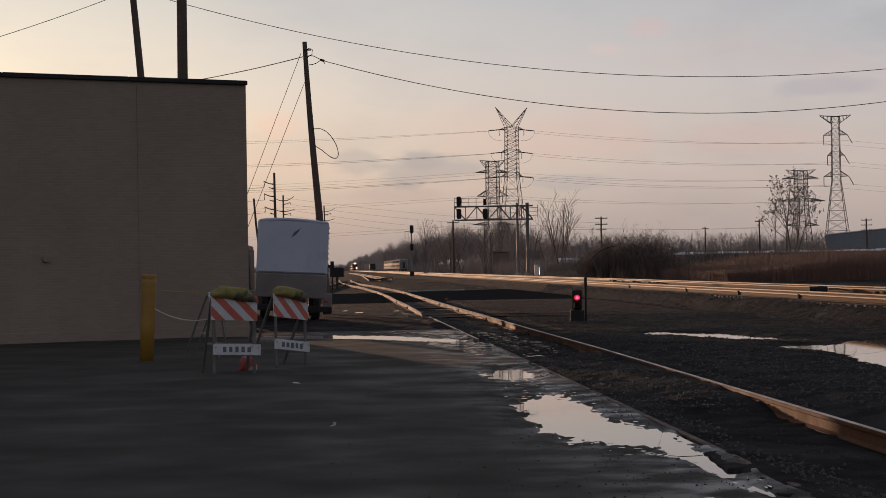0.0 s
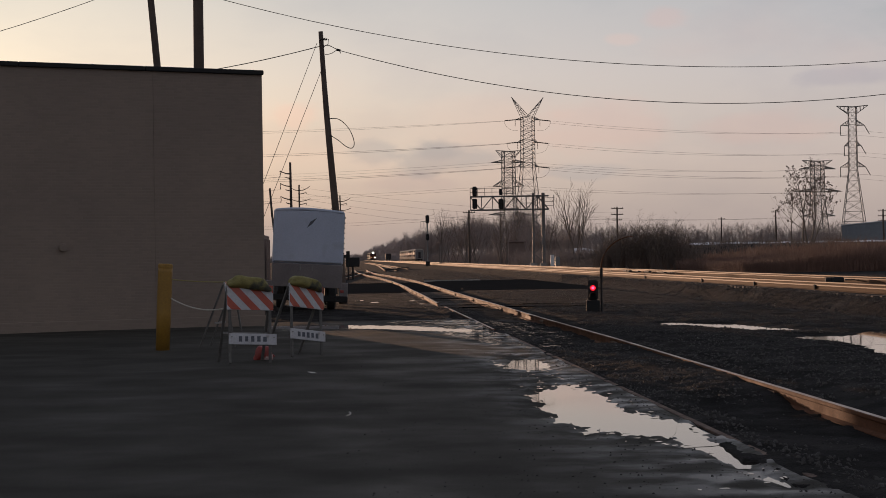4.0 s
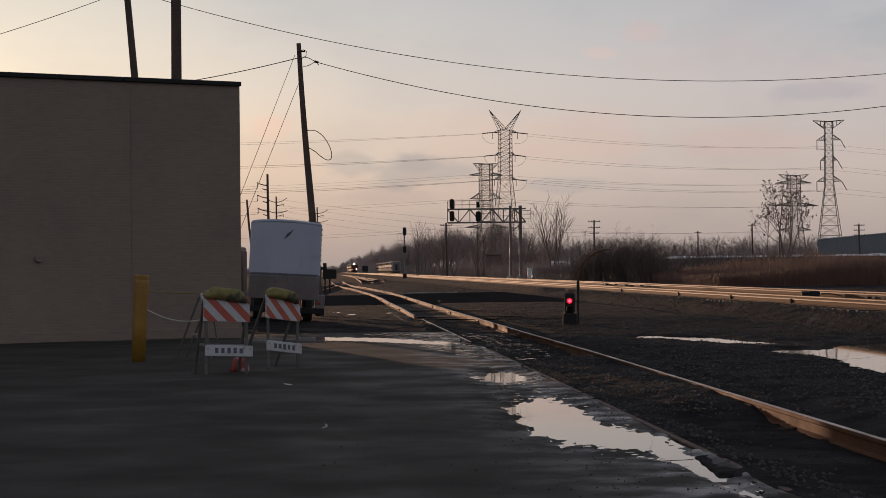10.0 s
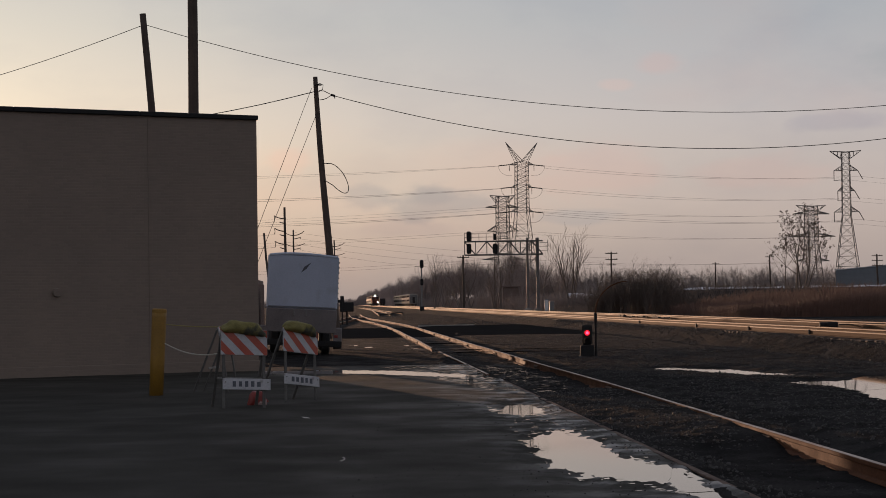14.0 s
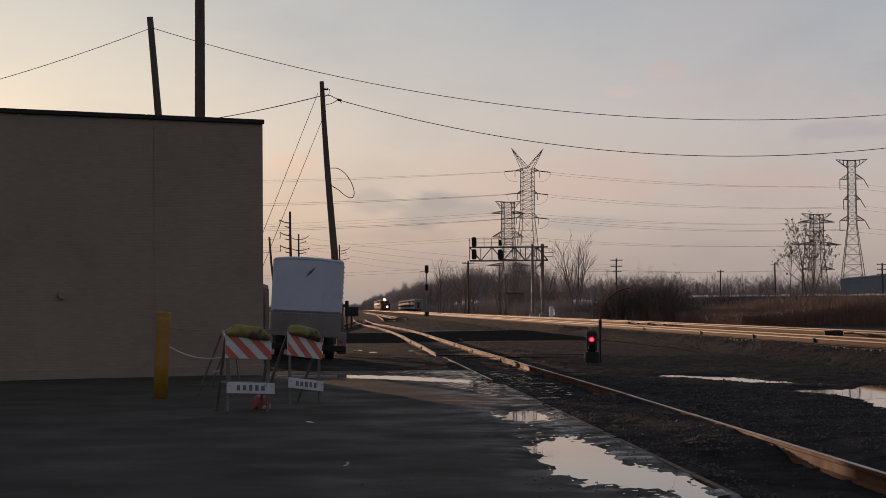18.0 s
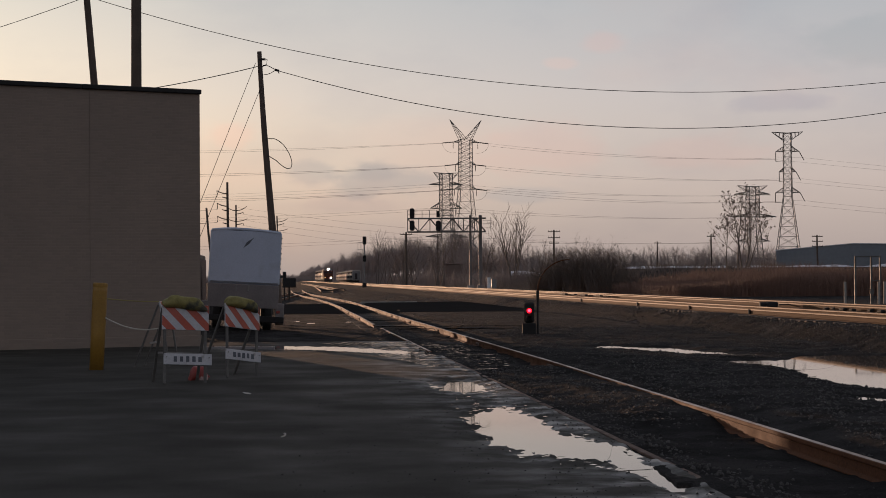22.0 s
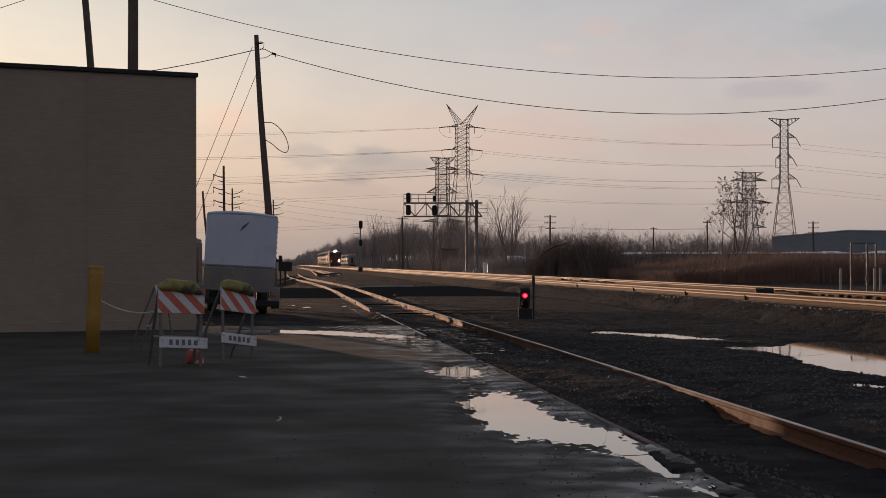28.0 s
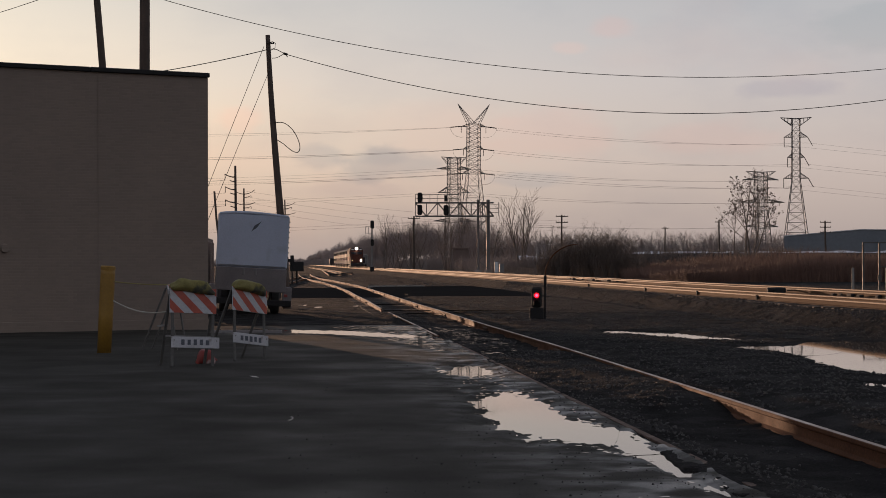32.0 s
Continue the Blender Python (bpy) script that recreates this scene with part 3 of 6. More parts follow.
def glints():
    # the tail of the wet gutter breaks up into small slivers of water
    rnd = random.Random(61)
    s = Shape()
    for k in range(1150):
        y = 31.0 + 14.5 * rnd.random() ** 0.6
        left = -1.3 + (42.5 - y) * 0.192
        x = rnd.uniform(left, pave_edge(y) - 0.05) if k < 900 else rnd.uniform(3.4, 4.5) - LEAN * y
        w, d = rnd.uniform(0.015, 0.10), rnd.uniform(0.015, 0.075)
        deck = pave_z if k < 900 else ground_z
        z = max(deck(x + q * w, y + r * d) for q in (-0.8, 0, 0.8) for r in (-0.8, 0, 0.8)) + 0.002
        if z > 0.012:
            continue
        o = len(s.v)
        n = 9
        for i in range(n):
            a = 2 * math.pi * i / n
            r = rnd.uniform(0.45, 1.15)
            s.v.append((x + w * r * math.cos(a), y + d * r * math.sin(a), z))
        s.f.append(list(range(o, o + n)))
    for k in range(420):
        # fringe of wet specks round the near puddles
        y = rnd.uniform(12.0, 28.5)
        x = rnd.gauss(1.35 + (19.0 - y) * 0.13, 0.32) if y < 22 else rnd.gauss(1.1, 0.3)
        if x > pave_edge(y) - 0.06:
            continue
        w, d = rnd.uniform(0.006, 0.045), rnd.uniform(0.012, 0.075)
        z = max(pave_z(x + q * w, y + r * d) for q in (-0.8, 0, 0.8) for r in (-0.8, 0, 0.8)) + 0.0015
        if z > -0.002 or z < PAVE_WATER - 0.01:
            continue
        o = len(s.v)
        for i in range(8):
            a = 2 * math.pi * i / 8
            r = rnd.uniform(0.4, 1.2)
            s.v.append((x + w * r * math.cos(a), y + d * r * math.sin(a), z))
        s.f.append(list(range(o, o + 8)))
    thing("water", "thin slivers of rain water on the worn asphalt", "puddle", group="puddles on the ground", kind="structure", shape=s, material=WATER)


glints()


def crossing_strip():
    """Flat black sheet laid over the ground as a dark band across the yard."""
    s = Shape()
    xs = [-60, -30, -14, -9] + [-8 + 0.5 * k for k in range(31)]
    for x in xs:
        near = 89.0 - 2.54 * max(0.0, x - 5.94)
        far = max(near + 0.6, min(126 + 0.9 * max(0.0, x), (12.95 - x) / LEAN))
        for u, up in ((0.0, -0.04), (0.03, 0.025), (0.5, 0.04), (0.97, 0.03), (1.0, -0.04)):
            y = near + (far - near) * u
            s.v.append((x, y, ground_z(x, y) + up))
    for i in range(len(xs) - 1):
        for j in range(4):
            s.f.append([i * 5 + j, (i + 1) * 5 + j, (i + 1) * 5 + j + 1, i * 5 + j + 1])
    thing("road", "flat black strip across the yard towards the tracks", "road", kind="structure", shape=s, material=BLACKSTRIP)
    k = Shape()
    for i in range(24):
        x = -1.5 + i * 2.0
        if x + LEAN * 118 > 9:
            break
        k.box((x, 126.4 + 0.9 * max(0.0, x), -0.07), (1.96, 0.2, 0.2), chamfer=0.02)
    thing("kerb", "pale concrete kerb along the black strip", "kerb", kind="structure", shape=k, material=CONCRETE)


crossing_strip()

# ---- railway tracks ----
RAIL_PROFILE = [(-0.07, 0), (0.07, 0), (0.07, 0.012), (0.012, 0.032), (0.009, 0.12), (0.035, 0.135), (0.036, 0.165), (0.030, 0.171),
                (-0.030, 0.171), (-0.036, 0.165), (-0.035, 0.135), (-0.009, 0.12), (-0.012, 0.032), (-0.07, 0.012)]
MAINHEAD_PROFILE = [(-0.0375, 0.133), (0.0375, 0.133), (0.0385, 0.166), (0.031, 0.1745), (-0.031, 0.1745), (-0.0385, 0.166)]
HEAD_PROFILE = [(-0.030, 0.1715), (0.030, 0.1715), (0.026, 0.1745), (-0.026, 0.1745)]


def track(label, off, y0, y1, base, length, sleepers, steel=None, gauge=1.505, wobble=0.0, left_from=None, seed=1, drop=0.0, gap=None, bend=None):
    """A track > rails, fish plates and sleepers. base: the height of the rail foot."""
    rnd = random.Random(seed)
    t = thing("railway_track", label, "railway track", Matrix.Translation(on_track(off, y0, base)) @ pose(0, 0, 0, 0, 0, TRACK_TURN))
    for side in (0, 1):
        y = y0 if side or left_from is None else left_from
        dx0 = dz0 = 0.0
        while y < y1:
            e = min(y + length, y1)
            if gap and not side and y < gap[0]:
                e = gap[0]
            dx1, dz1 = rnd.uniform(-wobble, wobble), rnd.uniform(-wobble, wobble) * 0.6
            if drop and not side and e < 66:
                dz0 = dz1 = -drop if gap and y < gap[0] else -drop * 0.5
            x = (side - 0.5) * gauge
            if bend:
                dx1 += bend(e)
            a, b = (x + dx0, y - y0, dz0), (x + dx1, e - y0 - 0.008, dz1)
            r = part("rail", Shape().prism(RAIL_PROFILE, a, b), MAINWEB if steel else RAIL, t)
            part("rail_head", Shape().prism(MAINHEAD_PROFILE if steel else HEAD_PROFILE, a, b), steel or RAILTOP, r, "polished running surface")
            if e < y1 and y < 220 and not (gap and not side and e == gap[0]):
                j = Shape()
                for q in (-0.032, 0.032):
                    j.box((x + dx1 + q, e - y0, dz1 + 0.075), (0.035, 0.75, 0.085), chamfer=0.008)
                    for k in range(4):
                        yy = e - y0 - 0.28 + 0.187 * k
                        j.tube([(x + dx1 + q * 1.3, yy, dz1 + 0.075), (x + dx1 + q * 2.4, yy, dz1 + 0.075)], 0.016, 6)
                part("fish_plate", j, RUST, t)
            dx0, dz0 = dx1, dz1
            y = gap[1] if gap and not side and e == gap[0] else e
    if sleepers:
        s0, s1, gap = sleepers
        me = Shape().box((0, 0, -0.085), (2.6, 0.23, 0.17), chamfer=0.015).mesh("sleeper", TIE)
        y, k = s0, 0
        while y < s1 and k < 290:
            part("sleeper", me, TIE, t, m=pose(rnd.uniform(-0.05, 0.05) + (bend(y) if bend else 0.0), y - y0, -0.004 + rnd.uniform(-0.02, 0.01), 0, 0, rnd.uniform(-1.2, 1.2)))
            y += gap * rnd.uniform(0.94, 1.06)
            k += 1
    return t


YARD = 4.06
track("rusty yard track half sunk in cinders beside the asphalt", YARD, 9.0, 260.0, -0.115, 11.9, (41.0, 150.0, 0.56), gauge=1.62, wobble=0.03, left_from=39.8, seed=4, drop=0.062, gap=(58.9, 63.7), bend=lambda y: -1.9 * smooth(115, 215, y))
sunk = thing("sunken_rail", "rail sunk flush into the edge of the asphalt", "rail")
for k in range(3):
    part("rail_length", Shape().prism(RAIL_PROFILE, on_track(3.34, 8.0 + 10 * k, -0.198), on_track(3.34, 17.99 + 10 * k, -0.198)), RUST, sunk)
MAIN_BASE = 0.406
MAIN_1, MAIN_2 = 15.35, 19.55
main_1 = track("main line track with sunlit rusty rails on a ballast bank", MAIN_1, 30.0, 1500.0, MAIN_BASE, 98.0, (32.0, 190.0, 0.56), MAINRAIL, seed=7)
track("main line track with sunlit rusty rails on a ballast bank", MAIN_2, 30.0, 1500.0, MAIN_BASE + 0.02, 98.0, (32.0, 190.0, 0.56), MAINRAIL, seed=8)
for y in (56.2, 64.5, 74.0, 88.0):
    # insulated joints of the near rail
    part("joint_bar", Shape().box((-0.80, y - 30.0, 0.085), (0.05, 0.16, 0.15), chamfer=0.01), BLACKPAINT, main_1, "dark insulated rail joint")

# ---- brick building ----
CORNER = Vector((-4.74, 44.0, 0.0))
WALL_TURN = 28.0


def brick_building():
    b = thing("brick_building", "windowless brown brick building with a metal coping", "building", pose(CORNER.x, CORNER.y, -0.25, 0, 0, WALL_TURN))
    h = 6.36
    # local x runs along the front wall to the left, y away from the yard
    # the left stretch is unseen, lengthened to block low sky glow from that side
    part("front_wall", Shape().box((-23.0, 0.15, h / 2), (46.0, 0.3, h)), BRICK, b)
    part("side_wall", Shape().box((-0.15, 5.3, h / 2), (0.3, 10.0, h)), BRICK, b)
    part("back_wall", Shape().box((-23.0, 10.45, h / 2), (46.0, 0.3, h)), BRICK, b)
    part("end_wall", Shape().box((-45.85, 5.3, h / 2), (0.3, 10.0, h)), BRICK, b)
    part("roof", Shape().box((-23.0, 5.3, h - 0.35), (45.4, 10.0, 0.2)), BLACKPAINT, b)
    for k in range(15):
        part("coping", Shape().box((-1.5 - 3.0 * k + 0.03, 0.13, h + 0.05), (2.985, 0.42, 0.11), chamfer=0.015), BLACKPAINT, b, "dark sheet metal coping" if not k else "")
    part("coping", Shape().box((-0.12, 5.4, h + 0.05), (0.42, 10.1, 0.11), chamfer=0.015), BLACKPAINT, b)
    part("plinth", Shape().box((-23.0, -0.02, 0.25), (46.06, 0.06, 0.5), chamfer=0.01), BRICK, b, "brick plinth")
    for x in (-2.75, -12.0, -21.0, -30.0):
        part("control_joint", Shape().box((x, -0.004, h / 2), (0.04, 0.02, h - 0.1)), BRICK, b, "vertical wall joint")
    part("vent_cap", Shape().tube([(-5.0, 0, 2.2), (-5.0, -0.1, 2.2)], [0.11, 0.09], 14), BRICK, b, "small round wall vent")
    return b


brick_building()


# ---- things in the yard ----
def bollard():
    b = thing("bollard", "tall yellow plastic-sleeved bollard set in the asphalt", "bollard", pose(-5.315, 32.2, -0.02, 0, 2.8, 0))
    prof = [(0.0, 0.125), (0.7, 0.128), (1.42, 0.13), (1.50, 0.130)]
    part("sleeve", Shape().tube([(0, 0, z) for z, r in prof], [r for z, r in prof], 20), YELLOW, b, smooth=True)
    part("cap", Shape().tube([(0, 0, 1.50), (0, 0, 1.555), (0, 0, 1.575)], [0.133, 0.133, 0.115], 20), YELLOW, b, "flat sleeve cap", smooth=False)
    return b


bollard()


def stripes(board, w, h, y, flip):
    """Slanting orange and white bands, each a thin sheet on the board."""
    k, step = 0, 0.152
    x = -w / 2 - h
    while x < w / 2 + h:
        lo, hi = (x, x + step), (x + h * flip, x + h * flip + step)
        poly = [(lo[0], -h / 2), (lo[1], -h / 2), (hi[1], h / 2), (hi[0], h / 2)]
        # clip to the board
        for edge, keep in ((-w / 2, 1), (w / 2, -1)):
            out = []
            for i in range(len(poly)):
                p, q = poly[i], poly[(i + 1) % len(poly)]
                pin, qin = (p[0] - edge) * keep >= 0, (q[0] - edge) * keep >= 0
                if pin:
                    out.append(p)
                if pin != qin:
                    t = (edge - p[0]) / (q[0] - p[0])
                    out.append((edge, p[1] + t * (q[1] - p[1])))
            poly = out
            if not poly:
                break
        if len(poly) > 2:
            s = Shape()
            for yy in (y, y - 0.002):
                s.v += [(px, yy, pz) for px, pz in poly]
            n = len(poly)
            s.f.append(list(range(n, 2 * n)))
            s.f += [[i, (i + 1) % n, n + (i + 1) % n, n + i] for i in range(n)]
            part("stripe", s, BOARDORANGE if k % 2 else BOARDWHITE, board)
        x += step
        k += 1


def barricade(m, label, seed, flip=-1, shift=0.0, named=True):
    """A-frame traffic barricade > striped board, name board with worn letters, four legs, hinge and cross ties."""
    rnd = random.Random(seed)
    b = thing("traffic_barricade", label, "barricade", m, "barricades beside the bollard")
    w = 0.73
    lean = math.atan2(0.17, 1.15)
    front = Matrix.Rotation(-lean, 3, "X")
    for x in (-w / 2 + 0.05, w / 2 - 0.05):
        part("leg", Shape().box((x, -0.10, 0.60), (0.045, 0.03, 1.20), front, 0.005), LEGSTEEL, b)
    back = Matrix.Rotation(lean * 2.6, 3, "X")
    for x in (-w / 2 + 0.02, w / 2 - 0.02):
        part("leg", Shape().box((x, 0.24, 0.58), (0.045, 0.03, 1.24), back, 0.005), LEGSTEEL, b)
    board = part("striped_board", Shape().box((0, 0, 0), (w, 0.025, 0.39), chamfer=0.006), BOARDWHITE, b, "orange and white striped board",
                 m=Matrix.Translation((0, -0.045, 1.02)) @ front.to_4x4())
    stripes(board, w - 0.004, 0.385, -0.014, flip)
    sign = named and part("name_board", Shape().box((0, 0, 0), (w + 0.02, 0.02, 0.17), chamfer=0.005), BOARDWHITE, b, "white board with worn dark lettering",
                m=Matrix.Translation((shift, -0.165, 0.385)) @ front.to_4x4())
    if named:
        for k in range(5):
            hh = 0.088 - 0.014 * rnd.random()
            part("letter_bar", Shape().box((-0.195 + 0.096 * k, -0.0125, 0.004 * rnd.uniform(-1, 1)), (0.048 + 0.01 * rnd.random(), 0.004, hh)), LETTER, sign)
        for x in (-1, 1):
            part("bolt", Shape().tube([(x * 0.33, -0.012, 0.03), (x * 0.33, -0.02, 0.03)], 0.011, 8), GALV, sign)
    part("cross_tie", Shape().box((0, 0.17, 0.46), (w - 0.02, 0.02, 0.035), chamfer=0.004), GALV, b)
    part("hinge_bar", Shape().tube([(-w / 2, 0.0, 1.17), (w / 2, 0.0, 1.17)], 0.016, 8), GALV, b)
    return b


BAR_A = pose(-3.29, 27.85, -0.005, 0, 2.6, 20)
BAR_C = pose(-4.26, 33.3, -0.01, 0, 0, 82)
BAR_B = pose(-2.64, 29.6, -0.03, 0, 7.0, 45)
barricade(BAR_A, "folding orange and white striped barricade weighed down by a sandbag", 3, shift=0.035)
barricade(BAR_B, "folding striped barricade turned aside behind another one", 5)


def sandbag(m, label, material, size, seed, name="sandbag", cat="sandbag"):
    sx, sy, sz = size
    s = Shape()
    nu, nv = 28, 14
    for j in range(nv + 1):
        v = math.pi * j / nv - math.pi / 2
        for i in range(nu):
            u = 2 * math.pi * i / nu
            c, sn = math.cos(u), math.sin(u)
            r = (abs(c) ** 4 + abs(sn) ** 4) ** -0.25
            x, y, z = r * c * math.cos(v) ** 0.55, r * sn * math.cos(v) ** 0.55, math.sin(v)
            bump = 1 + 0.16 * noise.noise(Vector((x * 1.8 + seed, y * 1.8, z * 1.5)))
            droop = -0.28 * max(0, abs(x) - 0.55) * sz * 2
            s.v.append((x * sx / 2 * bump, y * sy / 2 * bump, z * sz / 2 * bump + droop + sz / 2))
    for j in range(nv):
        for i in range(nu):
            k = (i + 1) % nu
            s.f.append([j * nu + i, j * nu + k, (j + 1) * nu + k, (j + 1) * nu + i])
    b = thing(name, label, cat, m)
    part("bag", s, material, b, smooth=True)
    t = Shape().tube([(sx * 0.44, 0, sz * 0.4), (sx * 0.50, 0.01, sz * 0.42), (sx * 0.54, 0.02, sz * 0.3)], [0.02, 0.012, 0.026], 8)
    part("tied_neck", t, material, b)
    return b


barricade(BAR_C, "folding striped barricade standing side-on by the wall", 8, named=False)
sandbag(BAR_A @ pose(-0.02, -0.02, 1.145, 0, 6, 0), "yellow and black sandbag slumped over a barricade", SANDBAG, (0.67, 0.27, 0.20), 2)
sandbag(BAR_B @ pose(-0.02, -0.02, 1.145, 0, 6, 0), "yellow and black sandbag slumped over a barricade", SANDBAG, (0.66, 0.26, 0.19), 6)
sandbag(pose(-3.12, 28.6, -0.02, 0, 0, 12), "crumpled red and white vinyl bag on the asphalt", REDBAG, (0.30, 0.22, 0.25), 9, "vinyl_bag", "bag")


block = thing("parking_block", "long low concrete block lying in the wet gutter", "parking block", pose(-3.62, 41.3, -0.05, 0, 0, -4))
part("beam", Shape().prism([(-0.11, 0), (0.11, 0), (0.075, 0.12), (-0.075, 0.12)], (-0.85, 0, 0), (0.85, 0, 0)), TRUCKGREY, block)
for x in (-0.55, 0.55):
    part("pin", Shape().tube([(x, 0, 0.11), (x, 0, 0.135)], 0.02, 8), RUST, block)
scrap = thing("paper_scrap", "small pale scrap of litter on the asphalt", "litter", pose(-2.06, 25.0, pave_z(-2.06, 25.0) + 0.004, 0, 0, 25))
part("sheet", Shape().box((0, 0, 0.008), (0.09, 0.12, 0.004), Euler((0.08, 0.1, 0)).to_matrix(), 0.001), TAPE, scrap)
strip = thing("plastic_strip", "curled pale plastic strip on the asphalt", "litter", pose(-1.14, 18.28, pave_z(-1.14, 18.28) + 0.006))
part("band", Shape().tube([(0.05 * math.cos(a) - 0.03, 0.22 * math.sin(a), 0.006) for a in [radians(-70 + 14 * k) for k in range(11)]], 0.005, 6), TAPE, strip)


def sagging(a, b, sag, n=14):
    a, b = Vector(a), Vector(b)
    return [a.lerp(b, i / n) - Vector((0, 0, 4 * sag * (i / n) * (1 - i / n))) for i in range(n + 1)]


thing("barrier_tape", "yellow tape stretched from bollard to barricade", "tape",
      shape=Shape().tube(sagging((-5.12, 32.15, 1.27), (-4.27, 33.1, 1.2), 0.015), 0.010, 5), material=TAPEYELLOW)
thing("barrier_rope", "pale rope sagging from bollard to barricade", "rope",
      shape=Shape().tube(sagging((-5.14, 32.15, 0.93), (-4.30, 33.1, 0.72), 0.10), 0.013, 5), material=TAPE)


def truck():
    """Parked box truck seen from behind."""
    t = thing("box_truck", "parked white box truck leaning on worn springs", "truck", pose(-5.12, 60.0, -0.08, 0, 3.2, TRACK_TURN + 1.5))
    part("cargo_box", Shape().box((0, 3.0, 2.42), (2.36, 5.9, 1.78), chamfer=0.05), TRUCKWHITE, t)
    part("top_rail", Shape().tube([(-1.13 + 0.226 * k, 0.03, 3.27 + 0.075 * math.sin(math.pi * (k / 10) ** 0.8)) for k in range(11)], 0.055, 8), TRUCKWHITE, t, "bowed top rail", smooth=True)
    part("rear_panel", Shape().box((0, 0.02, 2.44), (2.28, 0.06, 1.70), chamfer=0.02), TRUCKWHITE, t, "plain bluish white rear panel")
    part("tailgate", Shape().box((0.0, 0.0, 1.14), (2.34, 0.12, 0.78), chamfer=0.02), TRUCKGREY, t, "dirty grey folded tailgate")
    for x in (-0.25, 0.15):
        part("hinge_strap", Shape().box((x, -0.075, 1.40), (0.07, 0.03, 0.22), chamfer=0.01), GALV, t)
    mark = Shape()
    mark.v = [(-0.08, -0.013, 2.72), (0.11, -0.013, 2.87), (0.26, -0.013, 3.09), (0.03, -0.013, 2.93),
              (-0.08, -0.009, 2.72), (0.11, -0.009, 2.87), (0.26, -0.009, 3.09), (0.03, -0.009, 2.93)]
    mark.f = [[0, 1, 2, 3], [0, 4, 5, 1], [1, 5, 6, 2], [2, 6, 7, 3], [3, 7, 4, 0]]
    part("emblem", mark, LETTER, t, "small dark slanting mark")
    part("chassis", Shape().box((0, 3.2, 0.74), (1.0, 7.0, 0.22), chamfer=0.02), UNDER, t)
    part("bumper", Shape().box((0.06, -0.04, 0.40), (2.62, 0.14, 0.20), chamfer=0.02), BLACKPAINT, t, "black bent rear bumper")
    for x in (-1.15, 1.15):
        part("bumper_bracket", Shape().box((x * 1.06, 0.05, 0.70), (0.30, 0.2, 0.50), chamfer=0.03), TRUCKGREY, t)
        part("tail_lamp", Shape().box((x * 1.02, -0.06, 0.66), (0.12, 0.03, 0.09), chamfer=0.01), REDBAG, t, "unlit red tail lamp")
        for y in (1.6, 7.2):
            x = math.copysign(0.86, x)
            wl = part("wheel", Shape().tube([(x - 0.14, y, 0.46), (x + 0.14, y, 0.46)], 0.36, 22), UNDER, t)
            part("tyre", Shape().tube([(x - 0.15, y, 0.46), (x - 0.11, y, 0.46), (x + 0.11, y, 0.46), (x + 0.15, y, 0.46)], [0.40, 0.45, 0.45, 0.40], 24), RUBBER, wl)
    for k in range(9):
        part("side_clip", Shape().box((1.19, 0.1, 1.75 + k * 0.17), (0.035, 0.06, 0.05), chamfer=0.008), GALV, t)
    part("cab", Shape().box((0, 7.2, 1.55), (2.1, 1.9, 1.7), chamfer=0.15), TRUCKWHITE, t)
    part("windscreen", Shape().box((0, 8.16, 1.95), (1.8, 0.03, 0.65), chamfer=0.01), WINDOW, t)
    return t


truck()


def container():
    c = thing("steel_container", "dark brown steel container behind the brick building", "container", pose(-8.4, 66.0, -0.15, 0, 0, TRACK_TURN))
    part("shell", Shape().box((0, 3, 1.4), (2.44, 6.06, 2.6), chamfer=0.03), BROWNSTEEL, c)
    for i in range(9):
        part("rib", Shape().box((-1.0 + 0.25 * i, -0.045, 1.4), (0.10, 0.04, 2.3), chamfer=0.012), BROWNSTEEL, c)
    for i in range(20):
        part("rib", Shape().box((1.24, 0.3 + 0.28 * i, 1.4), (0.04, 0.12, 2.3), chamfer=0.012), BROWNSTEEL, c)
    return c


container()


def utility_pole(name, label, base, top, r0, r1, arms=(), group="", steps=14):
    """Wooden pole from base to top > shaft, cross arms, insulators."""
    base, top = Vector(base), Vector(top)
    p = thing(name, label, "utility pole", Matrix.Translation(base), group)
    d = top - base
    pts, rad = [], []
    for i in range(steps + 1):
        t = i / steps
        wob = Vector((0.05 * math.sin(3.1 * t + base.x), 0, 0)) * t * (1 - t) * 4
        pts.append(d * t + wob)
        rad.append(r0 + (r1 - r0) * t)
    part("shaft", Shape().tube(pts, rad, 12), POLEWOOD, p, smooth=True)
    for down, half, drop in arms:
        c = d * (1 - down / d.length)
        part("cross_arm", Shape().box(c + Vector((0, -r1 - 0.04, 0)), (2 * half, 0.10, 0.12), chamfer=0.015), POLEWOOD, p)
        for x in (-half * 0.9, -half * 0.45, half * 0.45, half * 0.9):
            part("insulator", Shape().tube([c + Vector((x, -r1 - 0.04, 0.05)), c + Vector((x, -r1 - 0.04, 0.14)), c + Vector((x, -r1 - 0.04, 0.22))], [0.02, 0.05, 0.03], 8), BLACKPAINT, p)
    return p


# the leaning pole behind the truck
main_pole = utility_pole("utility_pole", "leaning dark wooden utility pole with a hanging cable loop", (-4.52, 70, -0.2), (-5.23, 70, 10.43), 0.172, 0.088, steps=26)
hw = Shape().tube([(-0.60, -0.12, 10.02), (-0.42, -0.12, 10.12), (-0.40, -0.12, 10.3), (-0.52, -0.12, 10.36), (-0.74, -0.12, 10.28)], 0.016, 6).tube([(-0.62, -0.1, 10.3), (-0.46, -0.1, 10.3)], 0.03, 6)
